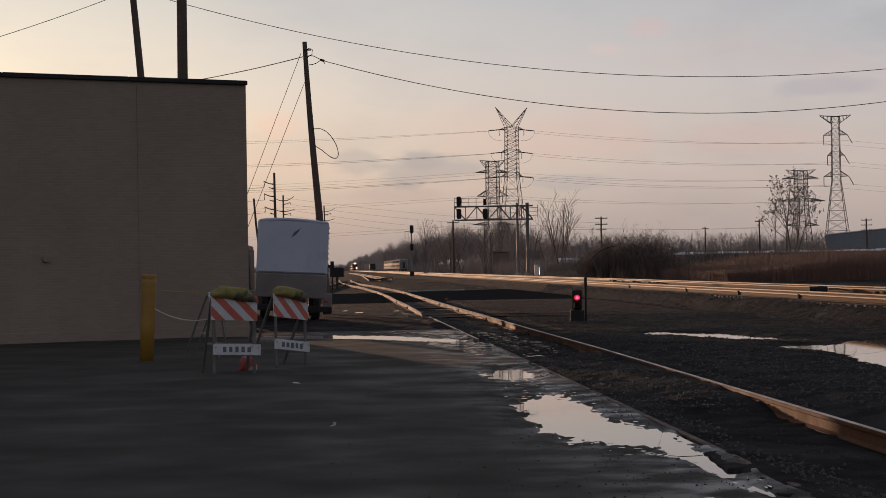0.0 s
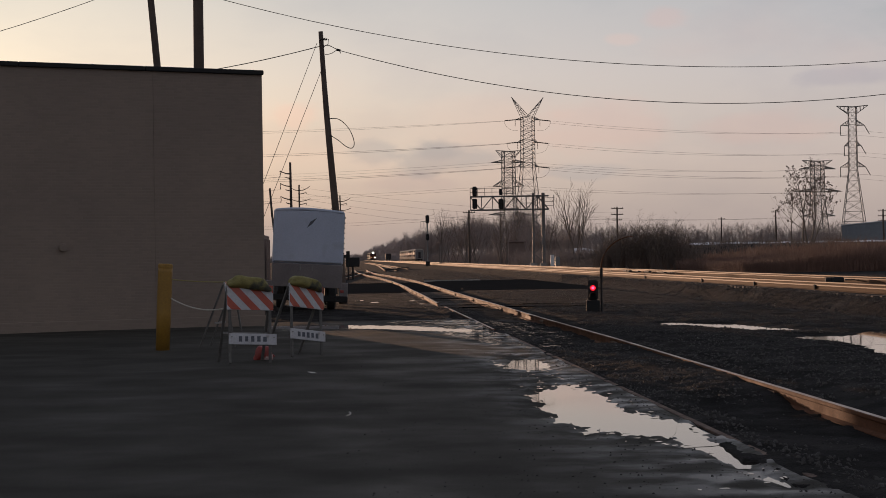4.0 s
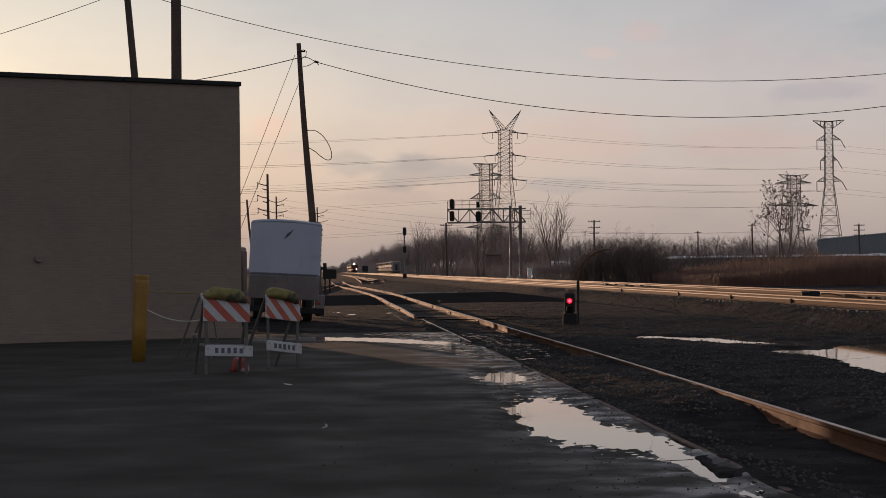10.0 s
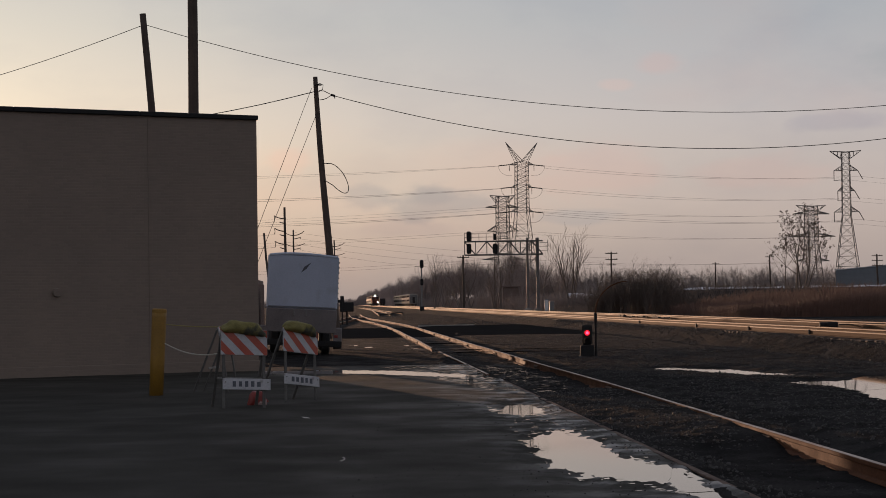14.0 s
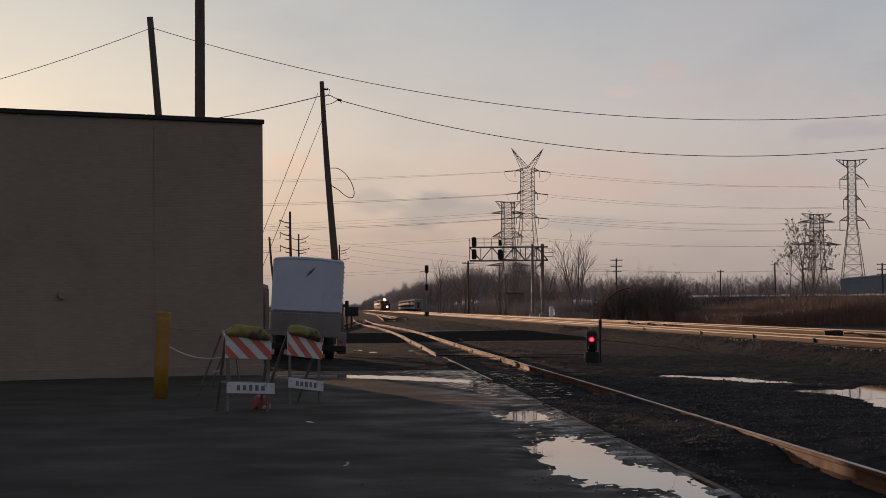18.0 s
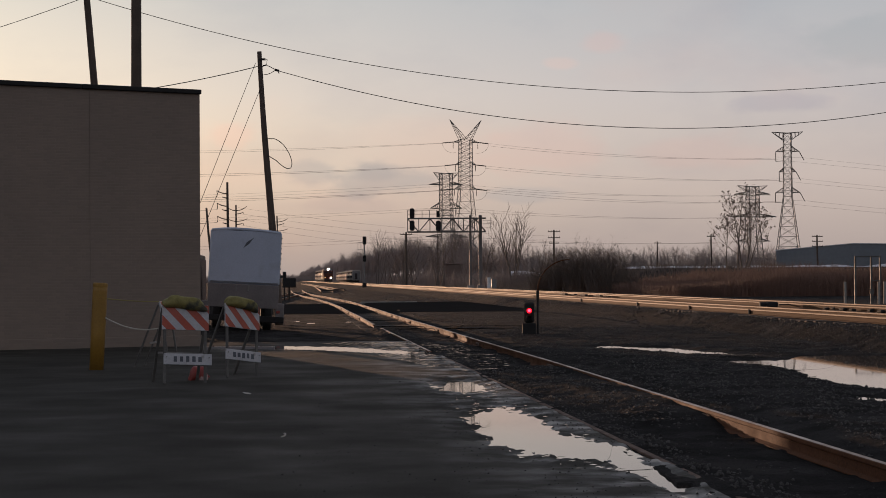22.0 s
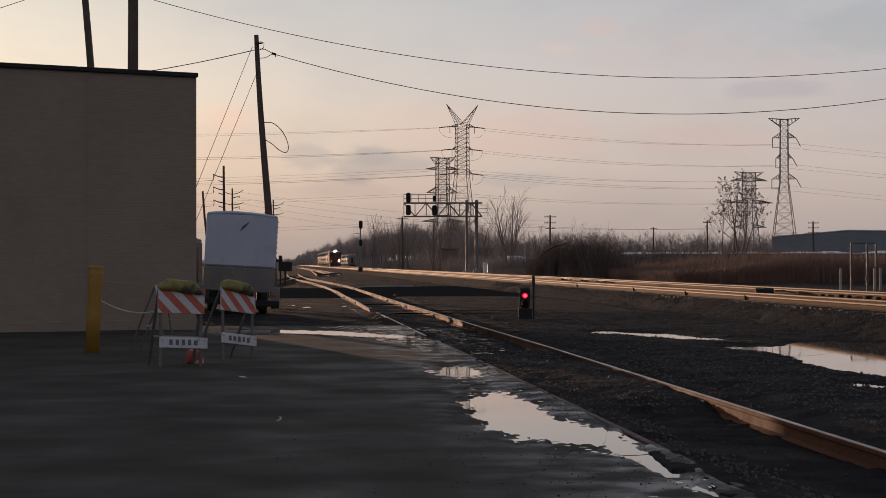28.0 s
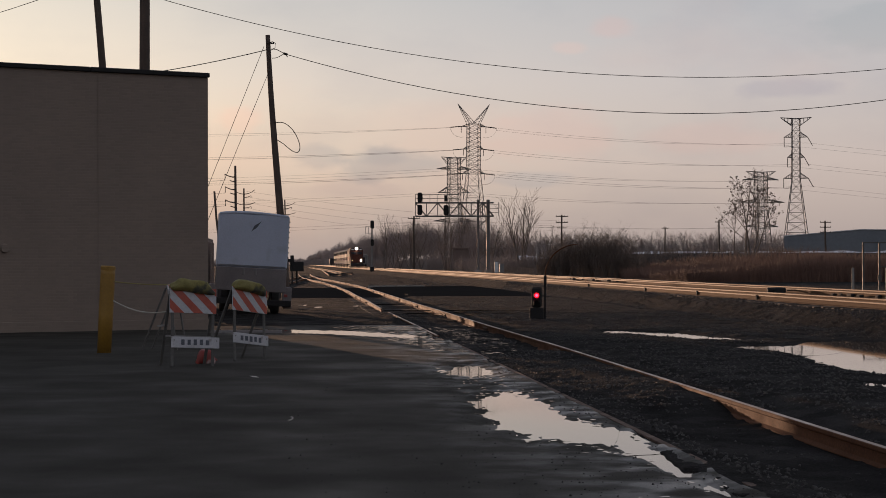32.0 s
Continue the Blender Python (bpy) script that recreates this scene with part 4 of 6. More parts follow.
hw.tube([(-0.56, -0.12, 10.08), (-0.36, -0.12, 10.06), (-0.06, -0.12, 9.9)], 0.016, 6).tube([(-0.54, -0.12, 9.72), (-0.4, -0.12, 9.73), (-0.26, -0.12, 9.78), (-0.10, -0.12, 9.88)], 0.014, 6)
hw.tube([(-0.10, -0.12, 9.91), (0.06, -0.12, 9.86)], 0.045, 8).tube([(0.0, -0.12, 9.9), (0.06, -0.12, 9.76)], 0.02, 6)
part("top_bracket", hw, BLACKPAINT, main_pole, "wire clamps on a small bracket")
# the loop hangs from the shaft and swings out to the right
loop_pts = []
for k in range(1, 25):
    q = k / 25
    c = ((1 - q) ** 3, 3 * q * (1 - q) ** 2, 3 * q * q * (1 - q), q ** 3)
    loop_pts.append((-0.24 * c[0] + 0.55 * c[1] + 1.0 * c[2] - 0.20 * c[3], -0.18, 7.25 * c[0] + 7.2 * c[1] + 5.2 * c[2] + 6.53 * c[3]))
part("cable_loop", Shape().tube([(-0.45, -0.12, 7.24)] + [(x, y, z) for x, y, z in loop_pts] + [(-0.40, -0.12, 6.60)], 0.017, 6), WIRE, main_pole, "loose black cable loop", smooth=True)
utility_pole("utility_pole", "tall dark wooden pole rising behind the brick building", (-8.75, 62, -0.2), (-8.85, 62, 14.5), 0.20, 0.165)
utility_pole("utility_pole", "dark wooden pole with a wire behind the brick building", (-13.3, 85, -0.2), (-14.47, 85, 15.45), 0.22, 0.15)


def cable(label, pts, r, group="", n=4, name="overhead_wire"):
    return thing(name, label, "wire", group=group, shape=Shape().tube(pts, r, n, caps=False), material=WIRE)


G1 = "wires between the wooden poles"
WT = "thin sagging overhead wire on the wooden poles"
cable(WT, sagging((-4.57, 69.9, 9.69), (26.5, 70, 9.535), 2.235, 48), 0.0135, G1)
cable(WT, sagging((-5.29, 69.9, 9.84), (-14.2, 71, 8.6), 0.2, 16), 0.016, G1)
cable(WT, sagging((-14.47, 85, 14.97), (34.0, 85, 12.47), 3.27, 56), 0.015, G1)
cable(WT, sagging((-14.5, 85, 14.9), (-34.0, 85, 10.0), 0.6, 16), 0.015, G1)
G2 = "guy wires of the leaning pole"
cable("straight guy wire of the leaning pole", [(-5.37, 69.9, 9.97), (-8.97, 69.9, 0.97)], 0.010, G2, name="guy_wire")
cable("straight guy wire of the leaning pole", [(-5.16, 69.9, 9.05), (-8.85, 69.9, 0.07)], 0.010, G2, name="guy_wire")


def dwarf_signal():
    d = thing("dwarf_signal", "low railway signal showing a red light", "railway signal", pose(3.91, 53.0, -0.14, 0, 0, -3))
    part("base", Shape().box((0.0, 0.1, 0.20), (0.40, 0.36, 0.42), chamfer=0.02), BLACKPAINT, d, "black relay base")
    part("head", Shape().box((0, 0.12, 0.71), (0.30, 0.18, 0.60), chamfer=0.05), BLACKPAINT, d)
    for z, lit in ((0.77, True), (0.54, False)):
        hood = Shape()
        ring = []
        for k in range(13):
            a = math.pi * (k / 12) * 1.3 - 0.15 * math.pi
            ring.append((math.cos(a), math.sin(a)))
        for yy, g in ((0.03, 0.105), (-0.17, 0.10), (-0.17, 0.09), (0.03, 0.095)):
            for cx, sz in ring:
                hood.v.append((cx * g, yy, z + sz * g))
        n = len(ring)
        for j in range(3):
            for i in range(n - 1):
                hood.f.append([j * n + i, j * n + i + 1, (j + 1) * n + i + 1, (j + 1) * n + i])
        part("hood", hood, BLACKPAINT, d)
        lens = part("lens", Shape().tube([(0, 0.03, z), (0, 0.01, z), (0, 0.0, z)], [0.078, 0.074, 0.045], 18), REDLAMP_DEEP if lit else BLACKPAINT, d, "glowing red lens" if lit else "dark lens")
        if lit:
            part("bulb", Shape().tube([(0, -0.001, z), (0, -0.012, z)], [0.046, 0.024], 16), REDLAMP, lens, "bright red lamp")
    return d


dwarf_signal()
whip = thing("whip_marker", "thin bent marker rod arching over beside the low signal", "marker rod", pose(4.16, 53.0, -0.15))
part("post", Shape().tube([(0, 0, 0), (0, 0, 1.15)], 0.028, 8), BLACKPAINT, whip)
part("clamp", Shape().box((0, 0, 1.22), (0.085, 0.07, 0.28), chamfer=0.012), BLACKPAINT, whip)
rod = [(0, 0, 1.2)] + [(0.98 * (1 - math.cos(a)), 0, 1.36 + 0.92 * math.sin(a)) for a in [radians(8 * k) for k in range(1, 12)]]
part("bent_rod", Shape().tube(rod, [0.026 - 0.0014 * k for k in range(len(rod))], 8), RAIL, whip, "rust-coloured springy rod", smooth=True)


for x, y, w, d in [(-4.15, 74.5, 0.14, 0.6), (-3.35, 71.3, 0.13, 0.5), (-1.9, 72.4, 0.09, 0.4), (-1.4, 68.2, 0.14, 0.5), (-1.15, 65.8, 0.13, 0.45),
                   (-0.95, 70.0, 0.14, 0.6), (5.6, 58.0, 0.1, 0.4), (2.45, 72.0, 0.12, 0.5), (6.3, 62.0, 0.1, 0.4)]:
    w, d = 1.25 * w, 1.4 * d
    puddle(x - w, x + w, y - d, y + d, max(ground_z(x + q * w, y + v * d) for q in (-0.7, 0, 0.7) for v in (-0.7, 0, 0.7)) + 0.004)


def relay_box():
    b = thing("relay_cabinet", "black trackside equipment box beside the yard track", "equipment box", pose(-8.84, 150, ground_z(-8.84, 150) - 0.05, 0, 0, 4))
    part("cabinet", Shape().box((0, 0.4, 1.5), (1.15, 0.8, 0.78), chamfer=0.04), BLACKPAINT, b)
    for x, w in ((0.0, 0.14), (-0.40, 0.09)):
        part("foot", Shape().box((x, 0.4, 0.53), (w, 0.3, 1.2), chamfer=0.02), BLACKPAINT, b)
    s = thing("switch_stand", "small black switch target on a post", "switch stand", pose(-9.22, 150, ground_z(-9.22, 150)))
    part("post", Shape().tube([(0, 0, 0), (0, 0, 1.9)], 0.06, 8), BLACKPAINT, s)
    part("target", Shape().box((0, 0, 2.1), (0.30, 0.06, 0.55), chamfer=0.02), BLACKPAINT, s)
    part("target_wing", Shape().box((-0.25, 0, 1.95), (0.22, 0.05, 0.25), chamfer=0.02), BLACKPAINT, s)


relay_box()


def switch_machine():
    m = thing("switch_machine", "black electric switch machine between the main tracks", "switch machine", pose(13.9, 66.6, MAIN_BASE + 0.02, 0, 0, TRACK_TURN))
    part("gear_case", Shape().box((0, 0, 0.12), (0.42, 0.42, 0.22), chamfer=0.05), BLACKPAINT, m)
    part("motor", Shape().tube([(-0.45, 0, 0.12), (-0.2, 0, 0.12)], 0.10, 14), BLACKPAINT, m)
    part("throw_rod", Shape().tube([(0.3, 0.1, 0.12), (2.0, 0.1, 0.12)], 0.03, 8), RUST, m)
    for k in range(22):
        r = thing("switch_heater_clip", "black clip along the heated switch rail", "rail clip", pose(*on_track(18.6 + 0.12 * ((k * 5) % 3), 61.5 - 1.05 * k + 0.3 * ((k * 7) % 4), MAIN_BASE + 0.09), 0, 0, TRACK_TURN), "clips along the switch rail",
                  shape=Shape().box((0, 0, -0.02), (0.16, 0.3 + 0.25 * ((k * 7) % 5) / 5, 0.08 + 0.05 * ((k * 3) % 4) / 4), chamfer=0.03), material=BLACKPAINT)
    for k in (0, 0.35, 1.1, 1.5, 2.9, 3.2, 4.4, 5.6, 6.1):
        thing("switch_heater_clip", "black clip along the heated switch rail", "rail clip", pose(*on_track(18.5, 102 + 2.8 * k, MAIN_BASE + 0.13), 0, 0, TRACK_TURN), "clips along the switch rail",
              shape=Shape().box((0, 0, 0), (0.2, 0.5 + 0.9 * ((k * 7) % 1), 0.06 + 0.07 * ((k * 3) % 1)), chamfer=0.02), material=BLACKPAINT)


switch_machine()


def trackside_frame():
    f = thing("equipment_gantry", "slender dull steel gantry frame beside the main line", "gantry", pose(19.95, 78.0, 0.36))
    for x in (0, 0.70, 1.09):
        part("post", Shape().box((x, 0, 1.05), (0.08, 0.08, 2.1), chamfer=0.01), LEGSTEEL, f)
    part("top_rail", Shape().box((0.545, 0, 2.07), (1.16, 0.055, 0.055), chamfer=0.01), LEGSTEEL, f)
    part("plate", Shape().box((0.70, -0.06, 0.55), (0.16, 0.05, 0.22), chamfer=0.01), LEGSTEEL, f)
    part("rung", Shape().box((0.90, 0, 1.02), (0.36, 0.04, 0.04)), LEGSTEEL, f)
    a = thing("marker_post", "short weathered white marker post by the track", "post", pose(19.5, 78, 0.36), "posts by the main line",
              shape=Shape().box((0, 0, 0.49), (0.10, 0.10, 0.98), chamfer=0.015), material=CONCRETE)
    copy_thing(a, pose(20.95, 77.9, 0.36))
    copy_thing(a, pose(21.2, 77.9, 0.36))


trackside_frame()


# ---- more rails in the distance ----
def loose_rails(label, pairs, base, sl=None):
    """A track laid along a given line: rails on both sides of it."""
    a, b = Vector(pairs[0]), Vector(pairs[1])
    d = (b - a).normalized()
    side = Vector((d.y, -d.x, 0))
    t = thing("railway_track", label, "railway track", Matrix.Translation((a.x, a.y, base)))
    n = max(1, round((b - a).length / 24))
    for k in range(n):
        p, q = (b - a) * (k / n), (b - a) * ((k + 1) / n)
        for s in (-0.7525, 0.7525):
            r = part("rail", Shape().prism(RAIL_PROFILE, p + side * s, q + side * s), RAIL, t)
            part("rail_head", Shape().prism(HEAD_PROFILE, p + side * s, q + side * s), RAILTOP, r)
    return t


loose_rails("rusty siding track curving off behind the truck", (on_track(-2.6, 108), on_track(2.1, 214)), -0.13)
loose_rails("rusty stub track ending in the yard", (on_track(8.3, 262), on_track(8.3, 700)), -0.02)
loose_rails("rusty stub track ending in the yard", (on_track(5.9, 235), on_track(8.3, 420)), -0.04)
for off, y in ((8.3, 260.5), (5.9, 233.5)):
    bs = thing("buffer_stop", "low dark buffer stop at the end of a stub track", "buffer stop", pose(*on_track(off, y, -0.05), 0, 0, TRACK_TURN), "buffer stops")
    part("beam", Shape().box((0, 0, 0.26), (1.7, 0.22, 0.18), chamfer=0.04), BLACKPAINT, bs)
    for x in (-0.75, 0.75):
        part("strut", Shape().box((x, 0.15, 0.1), (0.16, 0.5, 0.3), chamfer=0.03), RUST, bs)

# ---- signals ----
HEAD_SHAPE = [(-0.30, 0.0), (-0.30, 0.95), (-0.18, 1.12), (0.18, 1.12), (0.30, 0.95), (0.30, 0.0), (0.18, -0.15), (-0.18, -0.15)]


def signal_head(parent, x, y, z, s=1.0):
    """Black rounded target with three hooded dark lenses."""
    h = part("signal_head", Shape().prism([(a * s, b * s) for a, b in HEAD_SHAPE], (x, y + 0.14, z), (x, y - 0.02, z)), BLACKPAINT, parent, "black oval signal head")
    for k in range(3):
        zz = z + (0.10 + 0.38 * k) * s
        part("hood", Shape().tube([(x, y, zz), (x, y - 0.28 * s, zz)], [0.15 * s, 0.135 * s], 10), BLACKPAINT, h)
    return h


def mast_signal():
    m = thing("mast_signal", "slender railway signal mast with two black heads", "railway signal", pose(-5.2, 300, ground_z(-5.2, 300)))
    part("mast", Shape().tube([(0, 0, 0), (0, 0, 7.6)], 0.13, 10), GALV, m)
    part("base", Shape().box((0, 0, 0.35), (0.7, 0.7, 0.8), chamfer=0.06), BLACKPAINT, m)
    signal_head(m, 0.05, -0.2, 7.25, 1.05)
    signal_head(m, 0.05, -0.2, 4.35, 0.85)
    part("platform", Shape().box((-0.55, 0, 6.3), (1.1, 0.7, 0.06)), GALV, m)
    for x in (-1.05, -0.55):
        part("rail_post", Shape().tube([(x, -0.3, 6.3), (x, -0.3, 7.4)], 0.04, 6), GALV, m)
    part("hand_rail", Shape().tube([(-1.05, -0.3, 7.4), (0, -0.3, 7.4)], 0.04, 6), GALV, m)
    for s in (-1, 1):
        part("ladder_rail", Shape().tube([(s * 0.2 - 0.1, 0.35, 0.3), (s * 0.2 - 0.1, 0.35, 6.3)], 0.03, 6), GALV, m)
    return m


mast_signal()


def signal_bridge():
    """Cantilever signal bridge: two columns, a trussed arm over the main tracks and four heads."""
    b = thing("signal_bridge", "grey cantilever signal bridge reaching over the main tracks", "signal bridge", pose(9.9, 224.0, 0.36, 0, 0, 0))
    for x, w in ((-0.62, 0.30), (0.62, 0.42)):
        part("column", Shape().box((x, 0, 4.55), (w, w, 9.1), chamfer=0.04), TOWERSTEEL, b)
        part("footing", Shape().box((x, 0, 0.2), (0.85, 0.85, 0.4), chamfer=0.05), CONCRETE, b)
    lac = Shape()
    for k in range(8):
        z = 0.5 + 1.05 * k
        s = 1 if k % 2 else -1
        lac.tube([(-0.62 * s, 0, z), (0.62 * s, 0, z + 1.05)], 0.05, 5)
    part("column_lacing", lac, TOWERSTEEL, b)
    x0, x1 = -8.4, 1.3
    for y in (-0.55, 0.55):
        for z in (7.05, 8.72):
            part("chord", Shape().box(((x0 + x1) / 2, y, z), (x1 - x0, 0.13, 0.16), chamfer=0.02), TOWERSTEEL, b)
        n = 7
        for k in range(n):
            xa, xb = x0 + (x1 - x0) * k / n, x0 + (x1 - x0) * (k + 1) / n
            part("brace", Shape().tube([(xa, y, 7.05 if k % 2 else 8.72), (xb, y, 8.72 if k % 2 else 7.05)], 0.06, 5), TOWERSTEEL, b)
            part("upright", Shape().tube([(xa, y, 7.05), (xa, y, 8.72)], 0.045, 5), TOWERSTEEL, b)
    for k in range(14):
        part("deck_bar", Shape().box((x0 + 0.35 + 0.7 * k, 0, 7.12), (0.5, 1.05, 0.05)), TOWERSTEEL, b)
    for z in (9.25, 9.75):
        part("hand_rail", Shape().tube([(x0, -0.6, z), (-3.0, -0.6, z)], 0.035, 5), TOWERSTEEL, b)
    for k in range(7):
        part("rail_post", Shape().tube([(x0 + k * 0.9, -0.6, 8.7), (x0 + k * 0.9, -0.6, 9.75)], 0.035, 5), TOWERSTEEL, b)
    for z in (7.5, 8.0, 8.45):
        part("hand_rail", Shape().tube([(0.85, -0.6, z), (1.9, -0.6, z)], 0.03, 5), TOWERSTEEL, b)
    part("rail_post", Shape().tube([(1.9, -0.6, 7.1), (1.9, -0.6, 8.8)], 0.035, 5), TOWERSTEEL, b)
    for x, z, s in ((-7.85, 8.9, 0.95), (-4.62, 8.95, 0.6), (-7.85, 7.35, 1.0), (-4.62, 7.3, 1.0)):
        signal_head(b, x, -0.75, z, s)
        part("head_bracket", Shape().box((x, -0.55, z + 0.4), (0.12, 0.3, 0.12)), BLACKPAINT, b)
    return b


signal_bridge()
cab = thing("relay_cabinet", "white trackside relay cabinet under the signal bridge", "equipment box", pose(11.5, 223.2, 0.36))
part("cabinet", Shape().box((0, 0, 0.7), (0.45, 0.45, 1.35), chamfer=0.03), WHITEPAINT, cab)
part("side_cabinet", Shape().box((0.65, 0.1, 0.6), (0.6, 0.5, 1.1), chamfer=0.03), GALV, cab)
part("cap", Shape().box((0, 0, 1.41), (0.52, 0.52, 0.07), chamfer=0.01), GALV, cab)


# ---- transmission towers ----
def lattice(s, hw0, z0, hw1, z1, n, r, cx=0.0, cy=0.0):
    """Cross bracing on four faces between two levels."""
    for k in range(n):
        ta, tb = k / n, (k + 1) / n
        za, zb = z0 + (z1 - z0) * ta, z0 + (z1 - z0) * tb
        a, b = hw0 + (hw1 - hw0) * ta, hw0 + (hw1 - hw0) * tb
        ca = [(-a, -a), (a, -a), (a, a), (-a, a)]
        cb = [(-b, -b), (b, -b), (b, b), (-b, b)]
        for i in range(4):
            j = (i + 1) % 4
            s.tube([(*ca[i], za), (*cb[j], zb)], r, 3, False)
            s.tube([(*ca[j], za), (*cb[i], zb)], r, 3, False)
            s.tube([(*cb[i], zb), (*cb[j], zb)], r, 3, False)


def arm(t, z, half, hw, rise, r=0.08, hang="drop", drop=1.7):
    """Two pointed arms; hang: insulators drop straight, swing out on one side, or strain along the wires with a jumper loop."""
    for s in (-1, 1):
        a = Shape()
        tip = (s * half, 0, z)
        for y in (-hw, hw):
            a.tube([(s * hw, y, z), tip], r, 4)
            a.tube([(s * hw, y, z + rise), tip], r, 4)
            for k in range(1, 4):
                q = k / 4
                a.tube([(s * (hw + (half - hw) * q), y * (1 - q), z), (s * (hw + (half - hw) * (q - 0.2)), y * (1.2 - q), z + rise * (1.2 - q))], r * 0.7, 3)
        part("cross_arm", a, TOWERSTEEL, t)
        if hang == "strain":
            pts = [(s * (half + 0.35 * k), 0, z - 0.035 * k) for k in range(9)]
            part("insulator_string", Shape().tube(pts, [0.11 if k % 2 else 0.17 for k in range(9)], 6), BLACKPAINT, t)
            part("jumper", Shape().tube([(s * (half + 2.9 * math.cos(q)), 0, z - 0.3 - 2.6 * math.sin(q)) for q in [math.pi * k / 12 for k in range(8)]], 0.03, 4), BLACKPAINT, t, "thin hanging jumper wire")
            pts = [(s * half * 0.99, 0, z - drop * k / 8) for k in range(9)]
            part("insulator_string", Shape().tube(pts, [0.06 if k % 2 else 0.10 for k in range(9)], 6), BLACKPAINT, t)
        elif hang == "swing":
            out = (0.0, 2.6) if s < 0 else (1.25, 2.3)
            pts = [(s * half + out[0] * k / 8, 0, z - out[1] * k / 8) for k in range(9)]
            part("insulator_string", Shape().tube(pts, [0.08 if k % 2 else 0.13 for k in range(9)], 6), BLACKPAINT, t)
            if s < 0:
                part("tie_bar", Shape().tube([(-half, 0, z - 2.6), (-hw, 0, z - 2.5)], 0.06, 4), TOWERSTEEL, t)
        elif hang == "drop":
            pts = [(s * half * 0.97, 0, z - drop * k / 8) for k in range(9)]
            part("insulator_string", Shape().tube(pts, [0.10 if k % 2 else 0.16 for k in range(9)], 6), BLACKPAINT, t)


def tower(label, m, base_hw, waist_z, waist_hw, top_z, top_hw, arms, horns=None, top_bar=None, levels=(6, 7), hang="drop", k=1.0):
    """Lattice transmission tower > four legs, bracing, arms, insulators, peak."""
    t = thing("transmission_tower", label, "transmission tower", m, "towers of the power line")
    for sx in (-1, 1):
        for sy in (-1, 1):
            part("leg", Shape().tube([(sx * base_hw, sy * base_hw, -0.5), (sx * waist_hw, sy * waist_hw, waist_z), (sx * top_hw, sy * top_hw, top_z)], 0.085 * k, 4), TOWERSTEEL, t)
    br = Shape()
    lattice(br, base_hw, 0.0, waist_hw, waist_z, levels[0], 0.042 * k)
    lattice(br, waist_hw, waist_z, top_hw, top_z, levels[1], 0.040 * k)
    part("bracing", br, TOWERSTEEL, t)
    for z, half, rise in arms:
        f = min(1.0, max(0.0, (z - waist_z) / (top_z - waist_z)))
        arm(t, z, half, waist_hw + (top_hw - waist_hw) * f, rise, 0.075 * k, hang)
    if horns:
        half, z1 = horns
        for s in (-1, 1):
            h = Shape()
            tip = (s * half, 0, z1)
            for y in (-top_hw, top_hw):
                h.tube([(s * top_hw, y, top_z), tip], 0.07, 4)
                h.tube([(-s * top_hw * 0.1, y, top_z), tip], 0.07, 4)
                for k in range(1, 6):
                    q = k / 6
                    p0 = Vector((s * top_hw, y, top_z)).lerp(Vector(tip), q)
                    p1 = Vector((-s * top_hw * 0.1, y, top_z)).lerp(Vector(tip), q - 0.12)
                    h.tube([p0, p1], 0.045, 3)
            part("peak_horn", h, TOWERSTEEL, t)
    if top_bar:
        half, drop = top_bar
        for s in (-1, 1):
            h = Shape()
            for y in (-top_hw, top_hw):
                h.tube([(0, y, top_z), (s * half, 0, top_z + 0.35)], 0.09, 4)
                h.tube([(s * top_hw, y, top_z - drop), (s * half, 0, top_z + 0.35)], 0.09, 4)
                for k in range(1, 4):
                    q = k / 4
                    h.tube([(s * half * q, y * (1 - q), top_z + 0.35 * q), (s * (top_hw + (half - top_hw) * (q - 0.12)), y * (1.1 - q), top_z - drop * (1.1 - q))], 0.06, 3)
            part("top_arm", h, TOWERSTEEL, t)
    return t


TA, TB, TC, TD = (18.5, 480.0), (18.0, 640.0), (104.85, 480.0), (127.2, 640.0)
tower("tall steel lattice tower with two splayed horns on top", pose(*TA, 0, 0, 0.4, 11), 4.1, 25.3, 1.62, 38.6, 1.5,
      [(37.9, 3.4, 0.7), (31.9, 2.75, 0.8), (25.4, 3.0, 0.9)], horns=(4.35, 43.9), levels=(8, 11), hang="strain")
tower("steel lattice tower with a flat top arm behind a taller one", pose(*TB, 0, 0, 0, 14), 3.7, 24.0, 2.0, 38.9, 1.9,
      [(35.0, 6.2, 0.9), (26.6, 5.8, 2.2), (16.5, 7.6, 1.0)], top_bar=(4.6, 2.4), levels=(9, 8), hang="none", k=1.7)
tower("tall steel lattice tower with a flat tapered top arm", pose(*TC, 1.5, 0, 0, -6), 3.8, 21.5, 1.12, 38.4, 0.96,
      [(33.5, 3.1, 1.4), (28.1, 2.2, 1.1), (22.5, 3.25, 1.4)], top_bar=(4.1, 1.9), levels=(8, 11), hang="swing")
tower("steel lattice tower standing behind a leafless tree", pose(*TD, 1.0, 0, 0, 10), 3.6, 19.0, 1.95, 32.7, 1.75,
      [(30.0, 6.6, 0.9), (22.0, 8.8, 1.0), (13.3, 6.4, 1.0)], top_bar=(5.6, 2.0), levels=(9, 9), hang="none", k=1.7)

G3 = "high voltage wires between the towers"
HV = "high voltage wire hanging between lattice towers"
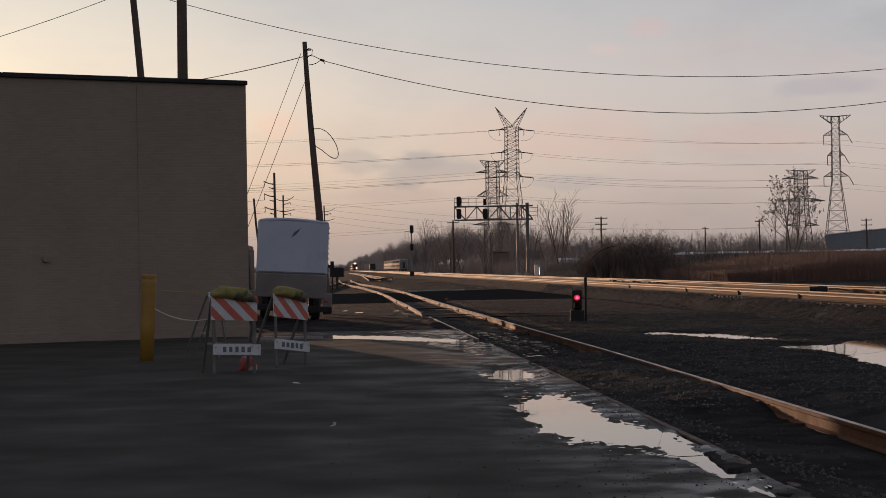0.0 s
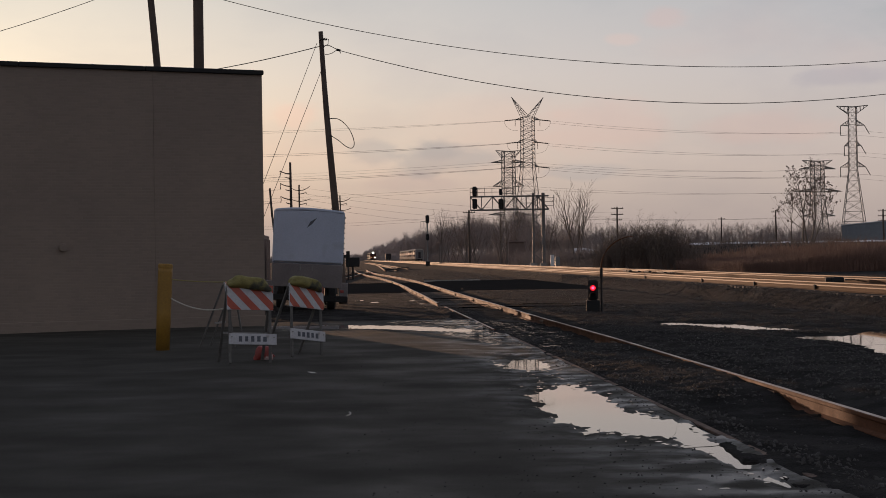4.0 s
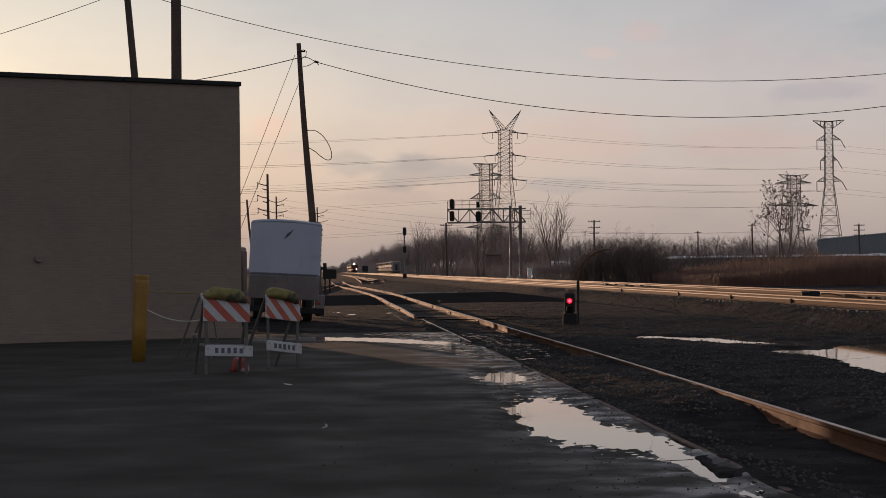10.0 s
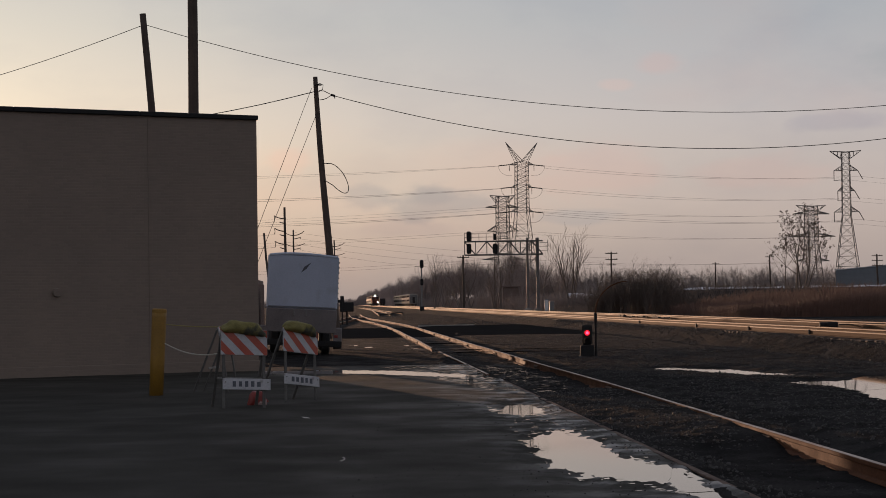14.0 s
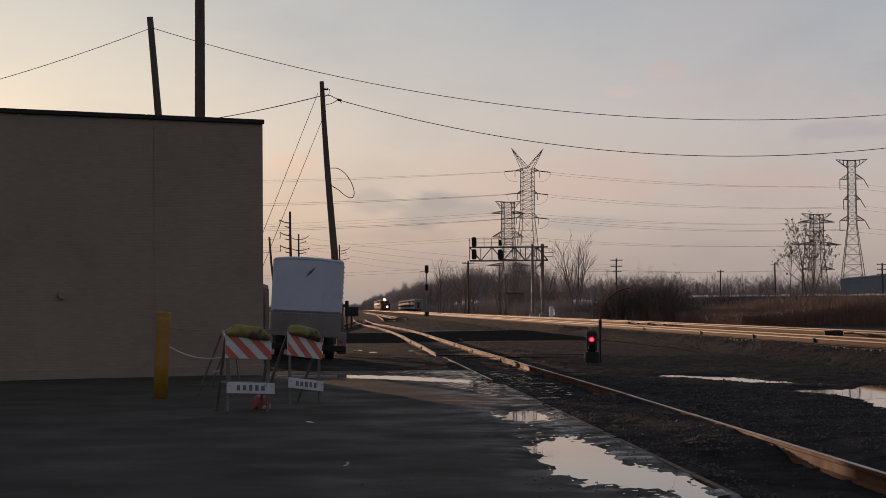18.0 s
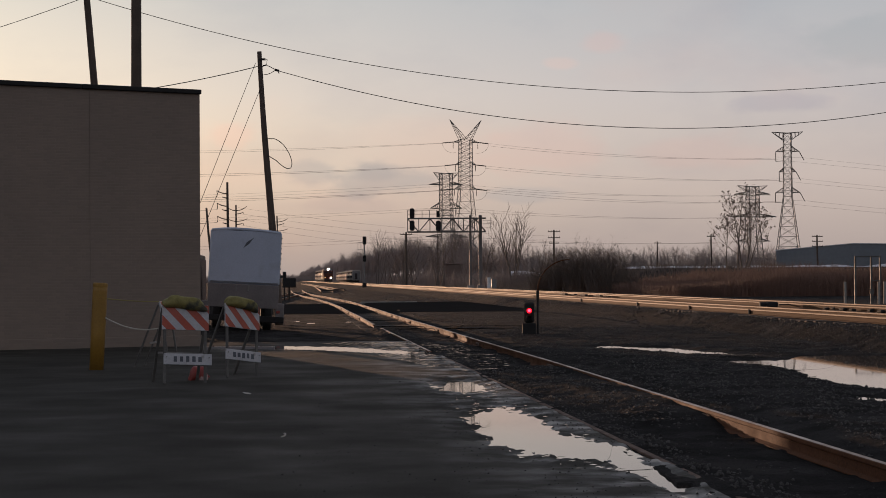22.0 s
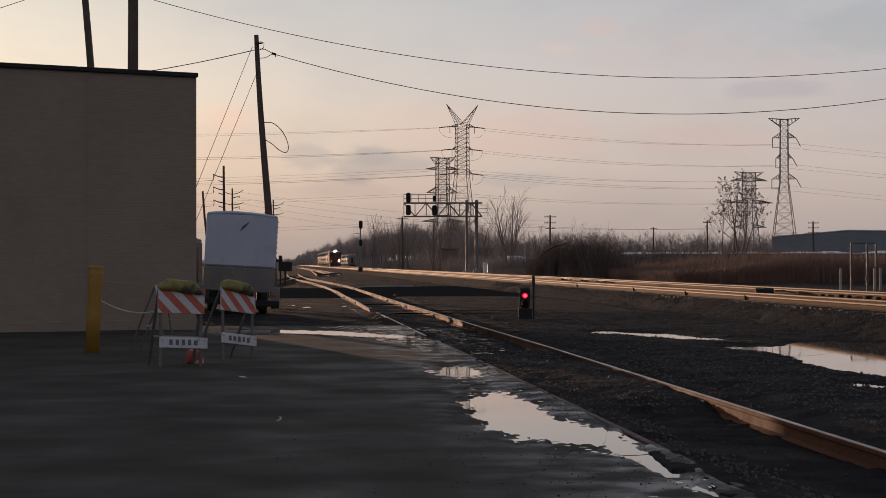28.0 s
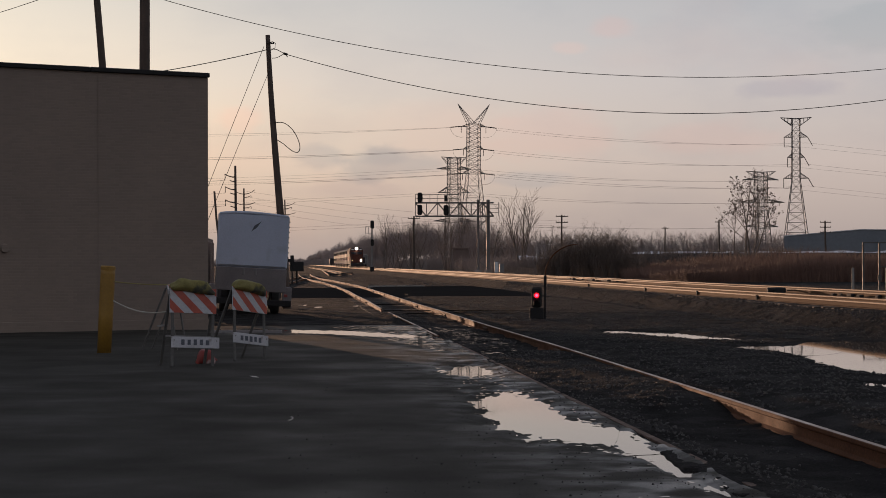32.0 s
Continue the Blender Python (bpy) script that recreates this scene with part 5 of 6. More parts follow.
for za, ha, zc, hc, zl, sl in ((37.6, 6.2, 32.9, 3.1, 37.0, 1.15), (31.6, 5.5, 27.3, 2.2, 30.6, 1.25), (25.1, 5.8, 21.4, 3.2, 24.0, 1.5)):
    for s, dz in ((-1, 0.0), (1, -0.55)):
        a = (TA[0] + ha, TA[1] + 1.2 + s * 0.4, za + dz)
        c = (TC[0] + s * hc, TC[1] - s * 0.4, zc - dz)
        cable(HV, sagging(a, c, 1.1 - dz, 24), 0.021, G3)
        cable(HV, sagging((TA[0] - ha + 0.3, TA[1] - 1.2 + s * 0.15, za + dz * 0.1), (TA[0] - 150, TA[1] + 10, zl + dz * 0.5), sl - dz * 0.6, 36), 0.021 if za > 35 else 0.029, G3)
        cable(HV, sagging(c, (TC[0] + 150 + s * hc, TC[1] + 8, zc - 10.0), 1.5, 20), 0.018, G3)
for zb, hb, zd, hd in ((35.0, 6.2, 30.6, 6.6), (26.6, 5.8, 22.8, 8.7), (16.5, 7.6, 14.2, 6.4)):
    for s in (-1, 1):
        a, c = (TB[0] + s * hb, TB[1] + s, zb), (TD[0] + s * hd, TD[1], zd)
        cable(HV, sagging(a, c, 1.6, 24), 0.024, G3)
        cable(HV, sagging(a, (TB[0] - 250, TB[1] + 30, zb - 1.5), 3.0 + s * 0.4, 30), 0.022, G3)

# ---- far wooden poles ----
def davit(p, top, x, rise, drop=0.55):
    """An upswept bracket arm of a far pole with its insulators; top: where it leaves the shaft."""
    a = Shape().tube([top + Vector((x * q, -0.12, rise * (1.25 * q * q - 0.25 * q))) for q in (0, 0.2, 0.4, 0.6, 0.8, 1.0)], [0.07, 0.065, 0.06, 0.055, 0.05, 0.045], 6)
    part("bracket_arm", a, POLEWOOD, p)
    e = top + Vector((x, -0.12, rise))
    if drop:
        part("insulator", Shape().tube([e, e + Vector((0.04, 0, -drop * 0.5)), e + Vector((0, 0, -drop))], [0.045, 0.03, 0.05], 6), BLACKPAINT, p)


def bracket_pole(label, base, top, r0, r1, arms, group):
    """A far line pole with upswept bracket arms; arms: height, reach, rise, drop."""
    p = utility_pole("utility_pole", label, base, top, r0, r1, (), group, 6)
    d = Vector(top) - Vector(base)
    for z, x, rise, drop in arms:
        davit(p, d * ((z - base[2]) / d.z), x, rise, drop)
    return p


FP = "wooden line pole in the distance"
G4 = "far wooden poles"
bracket_pole("tall wooden line pole with upswept brackets beyond the truck", (-16.45, 180, -0.2), (-16.69, 180, 11.33), 0.16, 0.11,
             [(10.2, -1.05, 0.3, 0.6), (9.75, -0.55, 0.12, 0.0), (8.95, -1.05, 0.3, 0.6), (8.5, -0.55, 0.12, 0.0), (7.65, -1.05, 0.3, 0.6), (7.2, -0.55, 0.12, 0.0)], G4)
bracket_pole("wooden line pole with gull-wing bracket arms in the distance", (-22.7, 260, -0.2), (-22.88, 260, 12.41), 0.15, 0.11,
             [(11.6, -1.25, 0.45, 0.0), (11.6, 1.55, 0.6, 0.0), (11.1, 1.0, 0.25, 0.3), (10.05, -1.25, 0.4, 0.0), (10.05, 1.6, 0.35, 0.0), (9.6, 1.0, 0.2, 0.3)], G4)
bracket_pole("wooden line pole with gull-wing bracket arms in the distance", (-19.5, 300, -0.2), (-19.64, 300, 12.2), 0.15, 0.11,
             [(11.2, -1.5, 0.5, 0.0), (11.2, 1.75, 0.55, 0.0), (10.7, 1.1, 0.25, 0.3), (9.7, -1.5, 0.4, 0.0), (9.7, 1.75, 0.35, 0.0)], G4)
utility_pole("utility_pole", "thin leaning pole behind the brick building", (-10.9, 110, -0.2), (-11.47, 110, 5.99), 0.09, 0.06, (), G4, 4)
utility_pole("utility_pole", FP, (26.3, 300, 0.0), (26.35, 300, 9.6), 0.17, 0.13, [(0.3, 1.0, 0), (1.3, 1.0, 0), (2.2, 0.8, 0)], G4, 4)
utility_pole("utility_pole", FP, (57.9, 330, 2.4), (57.85, 330, 9.4), 0.18, 0.13, [(0.4, 0.8, 0)], G4, 4)
utility_pole("utility_pole", FP, (77.5, 330, 2.4), (77.4, 330, 9.2), 0.20, 0.14, [(0.3, 1.0, 0), (1.2, 1.0, 0), (2.1, 1.0, 0)], G4, 4)
utility_pole("utility_pole", FP, (1.75, 300, 0.0), (1.77, 300, 9.4), 0.20, 0.15, [(0.4, 1.0, 0)], G4, 4)
utility_pole("utility_pole", FP, (61.0, 420, 2.4), (61.0, 420, 10.0), 0.18, 0.13, [(0.4, 0.8, 0)], G4, 4)
for k in range(4):
    cable("distribution wire between far wooden poles", sagging((-17.7, 180, 9.9 - 1.28 * min(k, 2)), (-120, 260, 10.0 - 1.0 * k), 1.0, 14), 0.012, "far thin wires")
    cable("distribution wire between far wooden poles", sagging((-22.6, 260, 12.0 - 0.8 * k), (26.3, 300, 8.6 - 0.5 * k), 0.8 + 0.3 * k, 18), 0.010, "far thin wires")

# ---- buildings in the distance ----
ware = thing("warehouse", "long low slate-blue metal warehouse on higher ground", "warehouse", pose(76.2, 360, 2.4, 0, 0, -13))
part("wall", Shape().prism([(0, -0.3), (70, -0.3), (70, 4.7), (26, 5.35), (15.0, 5.58), (0, 4.36)], (0, 0, 0), (0, 40, 0)), WAREHOUSE, ware)
part("roof_edge", Shape().prism([(-0.2, 4.36), (15.0, 5.6), (26, 5.37), (70.2, 4.72), (70.2, 4.88), (26, 5.53), (15.0, 5.76), (-0.2, 4.52)], (0, -0.15, 0), (0, 40.2, 0)), ROOFTRIM, ware, "pale roof edge")
for k in range(16):
    part("wall_rib", Shape().box((1.0 + k * 4.2, -0.06, 2.0), (0.25, 0.1, 4.4)), WAREHOUSE, ware)
shed = thing("low_shed", "long low dark brown shed half hidden by brush", "shed", pose(9.4, 341, 0.3, 0, 0, -20))
part("wall", Shape().box((4.6, 3, 1.95), (9.2, 6, 4.0)), BROWNSTEEL, shed)
part("roof", Shape().box((4.6, 3, 4.08), (9.8, 6.6, 0.22), chamfer=0.04), BROWNSTEEL, shed)


def snow_strip(x0, x1, y, z, h, seed):
    rnd = random.Random(seed)
    s = Shape()
    n = int((x1 - x0) / 1.2)
    for i in range(n + 1):
        x = x0 + (x1 - x0) * i / n
        hh = h * max(0.15, 0.75 + 0.9 * noise.noise(Vector((x * 0.23, seed, 0))))
        yy = y + 0.8 * noise.noise(Vector((x * 0.1, 5, seed)))
        s.v += [(x, yy - 1.3, z - 0.15), (x, yy - 0.6, z + hh * 0.8), (x, yy + 0.4, z + hh), (x, yy + 1.4, z - 0.15)]
    for i in range(n):
        for j in range(3):
            s.f.append([i * 4 + j, (i + 1) * 4 + j, (i + 1) * 4 + j + 1, i * 4 + j + 1])
    thing("snow_bank", "long low bank of old ploughed snow", "snow", shape=s, material=SNOW, smooth=True, group="banks of old snow")


snow_strip(37, 53, 290, 3.15, 0.3, 2)
snow_strip(55, 130, 294, 3.1, 0.36, 5)
snow_strip(18.5, 24.5, 290, 2.2, 0.5, 8)


# ---- leafless trees and brush ----
def grow(tr, cr, p, d, length, r, depth, rnd, up):
    """One branch and its children; thick ones into tr, thin ones into cr."""
    n = 4
    pts, rad = [p.copy()], [r]
    q = p.copy()
    for i in range(n):
        d = (d + Vector((rnd.uniform(-1, 1), rnd.uniform(-1, 1), rnd.uniform(-0.6, 1) * up)) * 0.14).normalized()
        q = q + d * (length / n)
        pts.append(q.copy())
        rad.append(r * (1 - 0.45 * (i + 1) / n))
    if depth <= 0:
        cr.tube(pts, [max(0.008, x) for x in rad[:-1]] + [0.006], 3, False)
        return
    (tr if depth >= 3 else cr).tube(pts, rad, 7 if depth >= 3 else 4, False)
    kids = rnd.randint(3, 4) if depth > 1 else rnd.randint(4, 6)
    for k in range(kids):
        t = rnd.uniform(0.35, 1.0) if k else 1.0
        i = min(n - 1, int(t * n))
        o = pts[i].lerp(pts[i + 1], t * n - i) if t < 1 else pts[-1]
        a = rnd.uniform(0, 2 * math.pi)
        e = d.orthogonal().normalized()
        e = Matrix.Rotation(a, 3, d) @ e
        spread = rnd.uniform(0.25, 0.6)
        nd = (d + e * spread + Vector((0, 0, 0.25 * up))).normalized()
        grow(tr, cr, o, nd, length * rnd.uniform(0.58, 0.78), r * rnd.uniform(0.45, 0.62), depth - 1, rnd, up)


def bare_tree(label, m, h, stems, seed, depth=4, name="leafless_tree", group="", fan=0.28):
    rnd = random.Random(seed)
    t = thing(name, label, "tree", m, group)
    tr, cr = Shape(), Shape()
    for k in range(stems):
        d = Vector((fan * (2 * (k + 0.5) / stems - 1) + rnd.uniform(-0.08, 0.08), rnd.uniform(-fan, fan), 1)).normalized() if stems > 1 else Vector((0.02, 0, 1))
        grow(tr, cr, Vector((rnd.uniform(-0.3, 0.3) * (stems > 1), 0, -0.2)), d, h * 0.36, h * (0.0068 if stems > 2 else 0.011), depth, rnd, 0.8)
    # trunk and crown both take the colour with haze mixed in
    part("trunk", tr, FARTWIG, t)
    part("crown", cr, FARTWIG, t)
    return t


def limb(tr, cr, p, d, length, r, depth, rnd, spread, tips):
    """A gently curving limb that keeps climbing, with side shoots along its outer two thirds."""
    n = 7
    pts, rad = [p.copy()], [r]
    q = p.copy()
    for i in range(n):
        d = (d + Vector((rnd.uniform(-1, 1), rnd.uniform(-1, 1), 0.55)) * 0.10).normalized()
        q = q + d * (length / n)
        pts.append(q.copy())
        rad.append(max(0.012, r * (1 - 0.75 * (i + 1) / n)))
    (tr if depth >= 2 else cr).tube(pts, rad, 6 if depth >= 2 else 3, False)
    if depth == 0:
        tips.append(q)
        return
    kids = 8 if depth >= 2 else 6
    for k in range(kids):
        t = 0.28 + 0.70 * (k + rnd.random()) / kids
        i = min(n - 1, int(t * n))
        o = pts[i].lerp(pts[i + 1], t * n - i)
        a = rnd.uniform(0, 6.283)
        e = Matrix.Rotation(a, 3, d) @ d.orthogonal().normalized()
        limb(tr, cr, o, (d + e * spread * rnd.uniform(0.6, 1.3)).normalized(), length * (0.62 - 0.36 * t) * rnd.uniform(0.8, 1.2), max(0.014, rad[i] * 0.5), depth - 1, rnd, spread, tips)


def limbed_tree(label, m, stems, seed, spread=0.7, leaves=0, leaf=0.13, group=""):
    """Leafless tree of several clean limbs; stems: foot x, lean x, lean y, length, radius."""
    rnd = random.Random(seed)
    t = thing("leafless_tree", label, "tree", m, group)
    tr, cr, tips = Shape(), Shape(), []
    for x, lx, ly, length, r in stems:
        limb(tr, cr, Vector((x, 0, -0.2)), Vector((lx, ly, 1)).normalized(), length, r, 2, rnd, spread, tips)
    part("trunk", tr, BARK, t)
    part("crown", cr, TWIG, t)
    if leaves:
        lf = Shape()
        for k in range(leaves):
            p = tips[rnd.randrange(len(tips))] + Vector((rnd.gauss(0, 0.13), rnd.gauss(0, 0.13), rnd.gauss(-0.1, 0.15)))
            q = Euler((rnd.uniform(0, 6), rnd.uniform(0, 6), 0)).to_matrix()
            o = len(lf.v)
            lf.v += [tuple(p + q @ Vector(w)) for w in ((-leaf, 0, 0), (0, leaf * 0.55, 0.02), (leaf, 0, 0), (0, -leaf * 0.55, 0.02))]
            lf.f.append([o, o + 1, o + 2, o + 3])
        part("dead_leaves", lf, TWIG, t, "clinging dead leaves")
    return t


limbed_tree("slender leafless tree with upswept grey branches", pose(16.95, 260, 0.3),
            [(0, -0.24, 0.1, 8.7, 0.13), (-0.1, -0.10, -0.1, 9.9, 0.15), (0.1, 0.05, 0.1, 10.2, 0.16), (0.15, 0.18, -0.1, 9.7, 0.14), (0.2, 0.28, 0.05, 8.2, 0.11)], 12, 0.66)
limbed_tree("leafless tree with clinging leaves in front of a lattice tower", pose(54.2, 280, 1.9),
            [(-2.6, -0.10, 0.1, 8.2, 0.11), (-1.0, -0.03, 0.0, 11.6, 0.17), (-0.2, -0.16, -0.1, 11.0, 0.16), (0.1, 0.08, 0.1, 11.2, 0.17), (0.3, 0.28, 0.0, 9.0, 0.12)], 37, 0.85, 1000, 0.15)
proto = [bare_tree("leafless tree in the wood along the line", pose(-2 + 7 * k, 400 + 14 * k, 0.3), 11.0 + k, 2, 31 + k, 3, group="trees along the line") for k in range(4)]
rnd = random.Random(77)
for k in range(46):
    y = 330 + 13.5 * k + rnd.uniform(-5, 5)
    off = rnd.uniform(31, 46) if y < 560 else rnd.uniform(33, 40)
    x = off - LEAN * y
    src = proto[k % 4]
    s = rnd.uniform(0.75, 1.1)
    c = copy_thing(src, Matrix.Identity(4))
    c.matrix_basis = pose(x, y, 0.1, 0, 0, rnd.uniform(0, 360)) @ Matrix.Diagonal((s, s, s, 1))
for k in range(6):
    y = 320 + 20 * k + rnd.uniform(-4, 4)
    s = rnd.uniform(0.7, 1.0)
    c = copy_thing(proto[k % 4], Matrix.Identity(4))
    c.matrix_basis = pose(rnd.uniform(29.5, 38) - LEAN * y, y, 0.2, 0, 0, rnd.uniform(0, 360)) @ Matrix.Diagonal((s, s, s, 1))
for k in range(40):
    x, y = 26 + 5.2 * k + rnd.uniform(-2, 2), rnd.uniform(520, 600)
    s = rnd.uniform(0.6, 0.85)
    c = copy_thing(proto[k % 4], Matrix.Identity(4))
    c.matrix_basis = pose(x, y, 1.5, 0, 0, rnd.uniform(0, 360)) @ Matrix.Diagonal((s, s, s, 1))


# clearer trees standing in the brush, some round-headed, some upswept
GB = "bare trees in the brush"
near_kind = [limbed_tree("round-headed leafless tree in the brush", pose(1.5, 318, 0.2), [(0, -0.35, 0.1, 7.2, 0.13), (0, 0.0, -0.1, 8.0, 0.15), (0, 0.34, 0.1, 7.4, 0.13)], 51, 0.95, group=GB),
             limbed_tree("upswept leafless tree in the brush", pose(-3.5, 352, 0.2), [(-0.2, -0.16, 0.1, 8.8, 0.13), (0.1, 0.05, 0.0, 9.6, 0.15), (0.3, 0.2, -0.1, 8.4, 0.12)], 52, 0.75, group=GB),
             limbed_tree("thin leafless sapling in the brush", pose(24.0, 300, 0.2), [(0, 0.04, 0.0, 6.4, 0.08), (0.2, -0.14, 0.0, 5.6, 0.07)], 53, 0.8, group=GB)]
for k in range(26):
    y = 300 + 9.5 * k * rnd.uniform(0.8, 1.1)
    q = rnd.uniform(0.8, 1.12)
    c = copy_thing(near_kind[(k * 7) % 3], Matrix.Identity(4))
    c.matrix_basis = pose(rnd.uniform(27.5, 42) - LEAN * y, y, 0.1, 0, 0, rnd.uniform(0, 360)) @ Matrix.Diagonal((q, q, q, 1))


def brush(name, label, material, n, spot, h0, h1, w, lean, seed, fork=2):
    """A thicket of countless stems; spot(rnd) gives x, y and a height factor."""
    rnd = random.Random(seed)
    s = Shape()
    for i in range(n):
        x, y, k = spot(rnd)
        z = ground_z(x, y) - 0.1
        h = rnd.uniform(h0, h1) * k
        a = rnd.uniform(0, 6.283)
        l = rnd.uniform(0, lean)
        p = Vector((x, y, z))
        q = p + Vector((math.cos(a) * l * h, math.sin(a) * l * h, h))
        s.blade(p, q, w, (1, 0, 0))
        for f in range(fork):
            t = rnd.uniform(0.25, 0.8)
            o = p.lerp(q, t)
            a = rnd.uniform(0, 6.283)
            e = o + Vector((math.cos(a) * 0.35 * h * (1 - t) * 1.6, math.sin(a) * 0.35 * h * (1 - t) * 1.6, h * (1 - t) * 0.75))
            s.blade(o, e, w * 0.6, (1, 0, 0))
    return thing(name, label, "vegetation", kind="stuff", shape=s, material=material)


def along_line(y0, y1, o0, o1, skew=1.6, lo=0.6):
    def spot(r):
        y = y0 + (y1 - y0) * r.random() ** skew
        near = smooth(1000, 500, y)
        off = o0 - 6 * (1 - near) + (o1 - o0) * r.random()
        x = off - LEAN * y
        return x, y, lo + 0.7 * abs(noise.noise(Vector((x * 0.09, y * 0.03, 1)))) + 0.25 * noise.noise(Vector((x * 0.4, y * 0.1, 4)))
    return spot


brush("brush", "dense dry leafless brush along the main line", BRUSHTWIG, 8000, along_line(255, 640, 30, 40), 2.0, 4.4, 0.045, 0.35, 1)


def crowns(label, material, trees, twigs, w, seed):
    """A wood of rounded leafless crowns; each tree is x, y, height, crown radius."""
    rnd = random.Random(seed)
    s = Shape()
    for x, y, h, r in trees:
        base = Vector((x, y, ground_z(x, y) - 0.2))
        top = base + Vector((rnd.uniform(-0.05, 0.05) * h, 0, h * 0.66))
        s.blade(base, top, w * 2.2, (1, 0, 0))
        for k in range(twigs):
            a, u = rnd.uniform(0, 6.283), rnd.uniform(-0.55, 1)
            q = math.sqrt(max(0.0, 1 - u * u)) * rnd.uniform(0.55, 1.05)
            e = base + Vector((r * q * math.cos(a), r * q * math.sin(a), h * (0.58 + 0.42 * u * rnd.uniform(0.75, 1.03))))
            o = base.lerp(top, min(1.0, rnd.uniform(0.35, 0.85)))
            c = o.lerp(e, 0.5) + Vector((0, 0, 0.06 * h))
            s.blade(o, c, w, (1, 0, 0))
            s.blade(c, e, w * 0.7, (1, 0, 0))
            s.blade(c, c.lerp(e, 0.7) + Vector((rnd.uniform(-0.3, 0.3) * r, 0, rnd.uniform(0, 0.12) * h)), w * 0.6, (1, 0, 0))
    return thing("wood", label, "vegetation", kind="stuff", shape=s, material=material)


def wood_rows(n, y0, y1, o0, o1, h0, h1, seed):
    rnd = random.Random(seed)
    rows = []
    for k in range(n):
        y = y0 + (y1 - y0) * rnd.random()
        near = smooth(1000, 500, y)
        h = rnd.uniform(h0, h1)
        rows.append((o0 - 6 * (1 - near) + (o1 - o0) * rnd.random() - LEAN * y, y, h, h * rnd.uniform(0.22, 0.36)))
    return rows


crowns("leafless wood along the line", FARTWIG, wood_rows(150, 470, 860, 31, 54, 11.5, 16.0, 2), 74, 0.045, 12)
crowns("haze-tinted leafless wood far along the line", HAZETWIG, wood_rows(230, 860, 1700, 36, 62, 12.5, 16.5, 5), 60, 0.085, 13)
crowns("haze-tinted leafless wood at the end of the line", HAZETWIG, wood_rows(110, 1700, 3300, 35, 60, 13.5, 17.5, 6), 50, 0.16, 17)
brush("brush", "haze-tinted undergrowth below the far wood", HAZETWIG, 3000, along_line(800, 1600, 33, 50), 5.0, 8.0, 0.14, 0.35, 16, 3)
crowns("leafless wood close behind the brush", BRUSHTWIG, wood_rows(26, 300, 430, 33, 46, 6.0, 9.0, 8), 60, 0.03, 14)


def thicket():
    """Many-stemmed shrubs crowding into one thicket, lower towards its ends."""
    rnd = random.Random(3)
    s = Shape()
    for k in range(120):
        u, v = rnd.uniform(-1, 1), rnd.uniform(-1, 1)
        x, y = 17.9 + 4.9 * u, 172 + 3.5 * v
        h = 5.1 * (1 - 0.62 * abs(u) ** 2.2) * rnd.uniform(0.62, 1.04)
        base = Vector((x, y, ground_z(x, y) - 0.1))
        for stem in range(7):
            a, l = rnd.uniform(0, 6.283), rnd.uniform(0.05, 0.5)
            top = base + Vector((math.cos(a) * l * h, math.sin(a) * l * h, h * rnd.uniform(0.7, 1.0)))
            s.blade(base, top, 0.028, (1, 0, 0))
            for f in range(10):
                t = rnd.uniform(0.2, 0.95)
                o = base.lerp(top, t)
                b = rnd.uniform(0, 6.283)
                g = h * rnd.uniform(0.10, 0.30)
                e = o + Vector((math.cos(b) * g * 0.7, math.sin(b) * g * 0.7, g * rnd.uniform(0.3, 1.0)))
                s.blade(o, e, 0.014, (1, 0, 0))
                for q in range(2):
                    c = o.lerp(e, rnd.uniform(0.3, 0.9))
                    s.blade(c, c + Vector((rnd.uniform(-1, 1), rnd.uniform(-1, 1), rnd.uniform(0.1, 1))) * g * 0.4, 0.010, (1, 0, 0))
    thing("thicket", "rounded dark thicket of bare stems by the tracks", "vegetation", kind="stuff", shape=s, material=THICKETWIG)


thicket()


def low_scrub(r):
    x = r.uniform(13, 60)
    y = 225 + r.uniform(0, 60)
    return x, y, 0.6 + 0.5 * noise.noise(Vector((x * 0.2, y * 0.1, 3)))


brush("scrub", "dark low scrub in front of the higher ground", TWIG, 7000, low_scrub, 0.9, 1.9, 0.03, 0.4, 4)


hr = random.Random(41)
crowns("haze-tinted leafless wood on the horizon", FARTWIG, [(hr.uniform(20, 270), hr.uniform(600, 690), q, q * hr.uniform(0.35, 0.6)) for q in [hr.uniform(7.0, 11.5) for k in range(420)]], 24, 0.085, 15)


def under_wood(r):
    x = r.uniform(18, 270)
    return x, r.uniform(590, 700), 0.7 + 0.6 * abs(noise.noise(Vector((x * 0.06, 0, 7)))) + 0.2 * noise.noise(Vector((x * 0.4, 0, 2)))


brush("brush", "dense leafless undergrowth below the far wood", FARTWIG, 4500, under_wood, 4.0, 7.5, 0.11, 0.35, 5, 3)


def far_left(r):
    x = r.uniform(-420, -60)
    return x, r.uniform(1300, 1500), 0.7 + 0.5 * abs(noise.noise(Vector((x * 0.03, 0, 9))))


brush("wood", "haze-tinted leafless wood on the horizon", FARTWIG, 5500, far_left, 4.0, 8.5, 0.14, 0.35, 6, 4)


def reed_bed(r):
    y = 128 + 88 * r.random() ** 1.5
    x = (22.5 - 0.02 * y + (y - 119) * 0.02) + 50 * r.random() ** 1.3
    return x, y, (0.45 + 0.65 * smooth(18, 36, x)) * (1 + 0.4 * noise.noise(Vector((x * 0.12, y * 0.06, 1))))


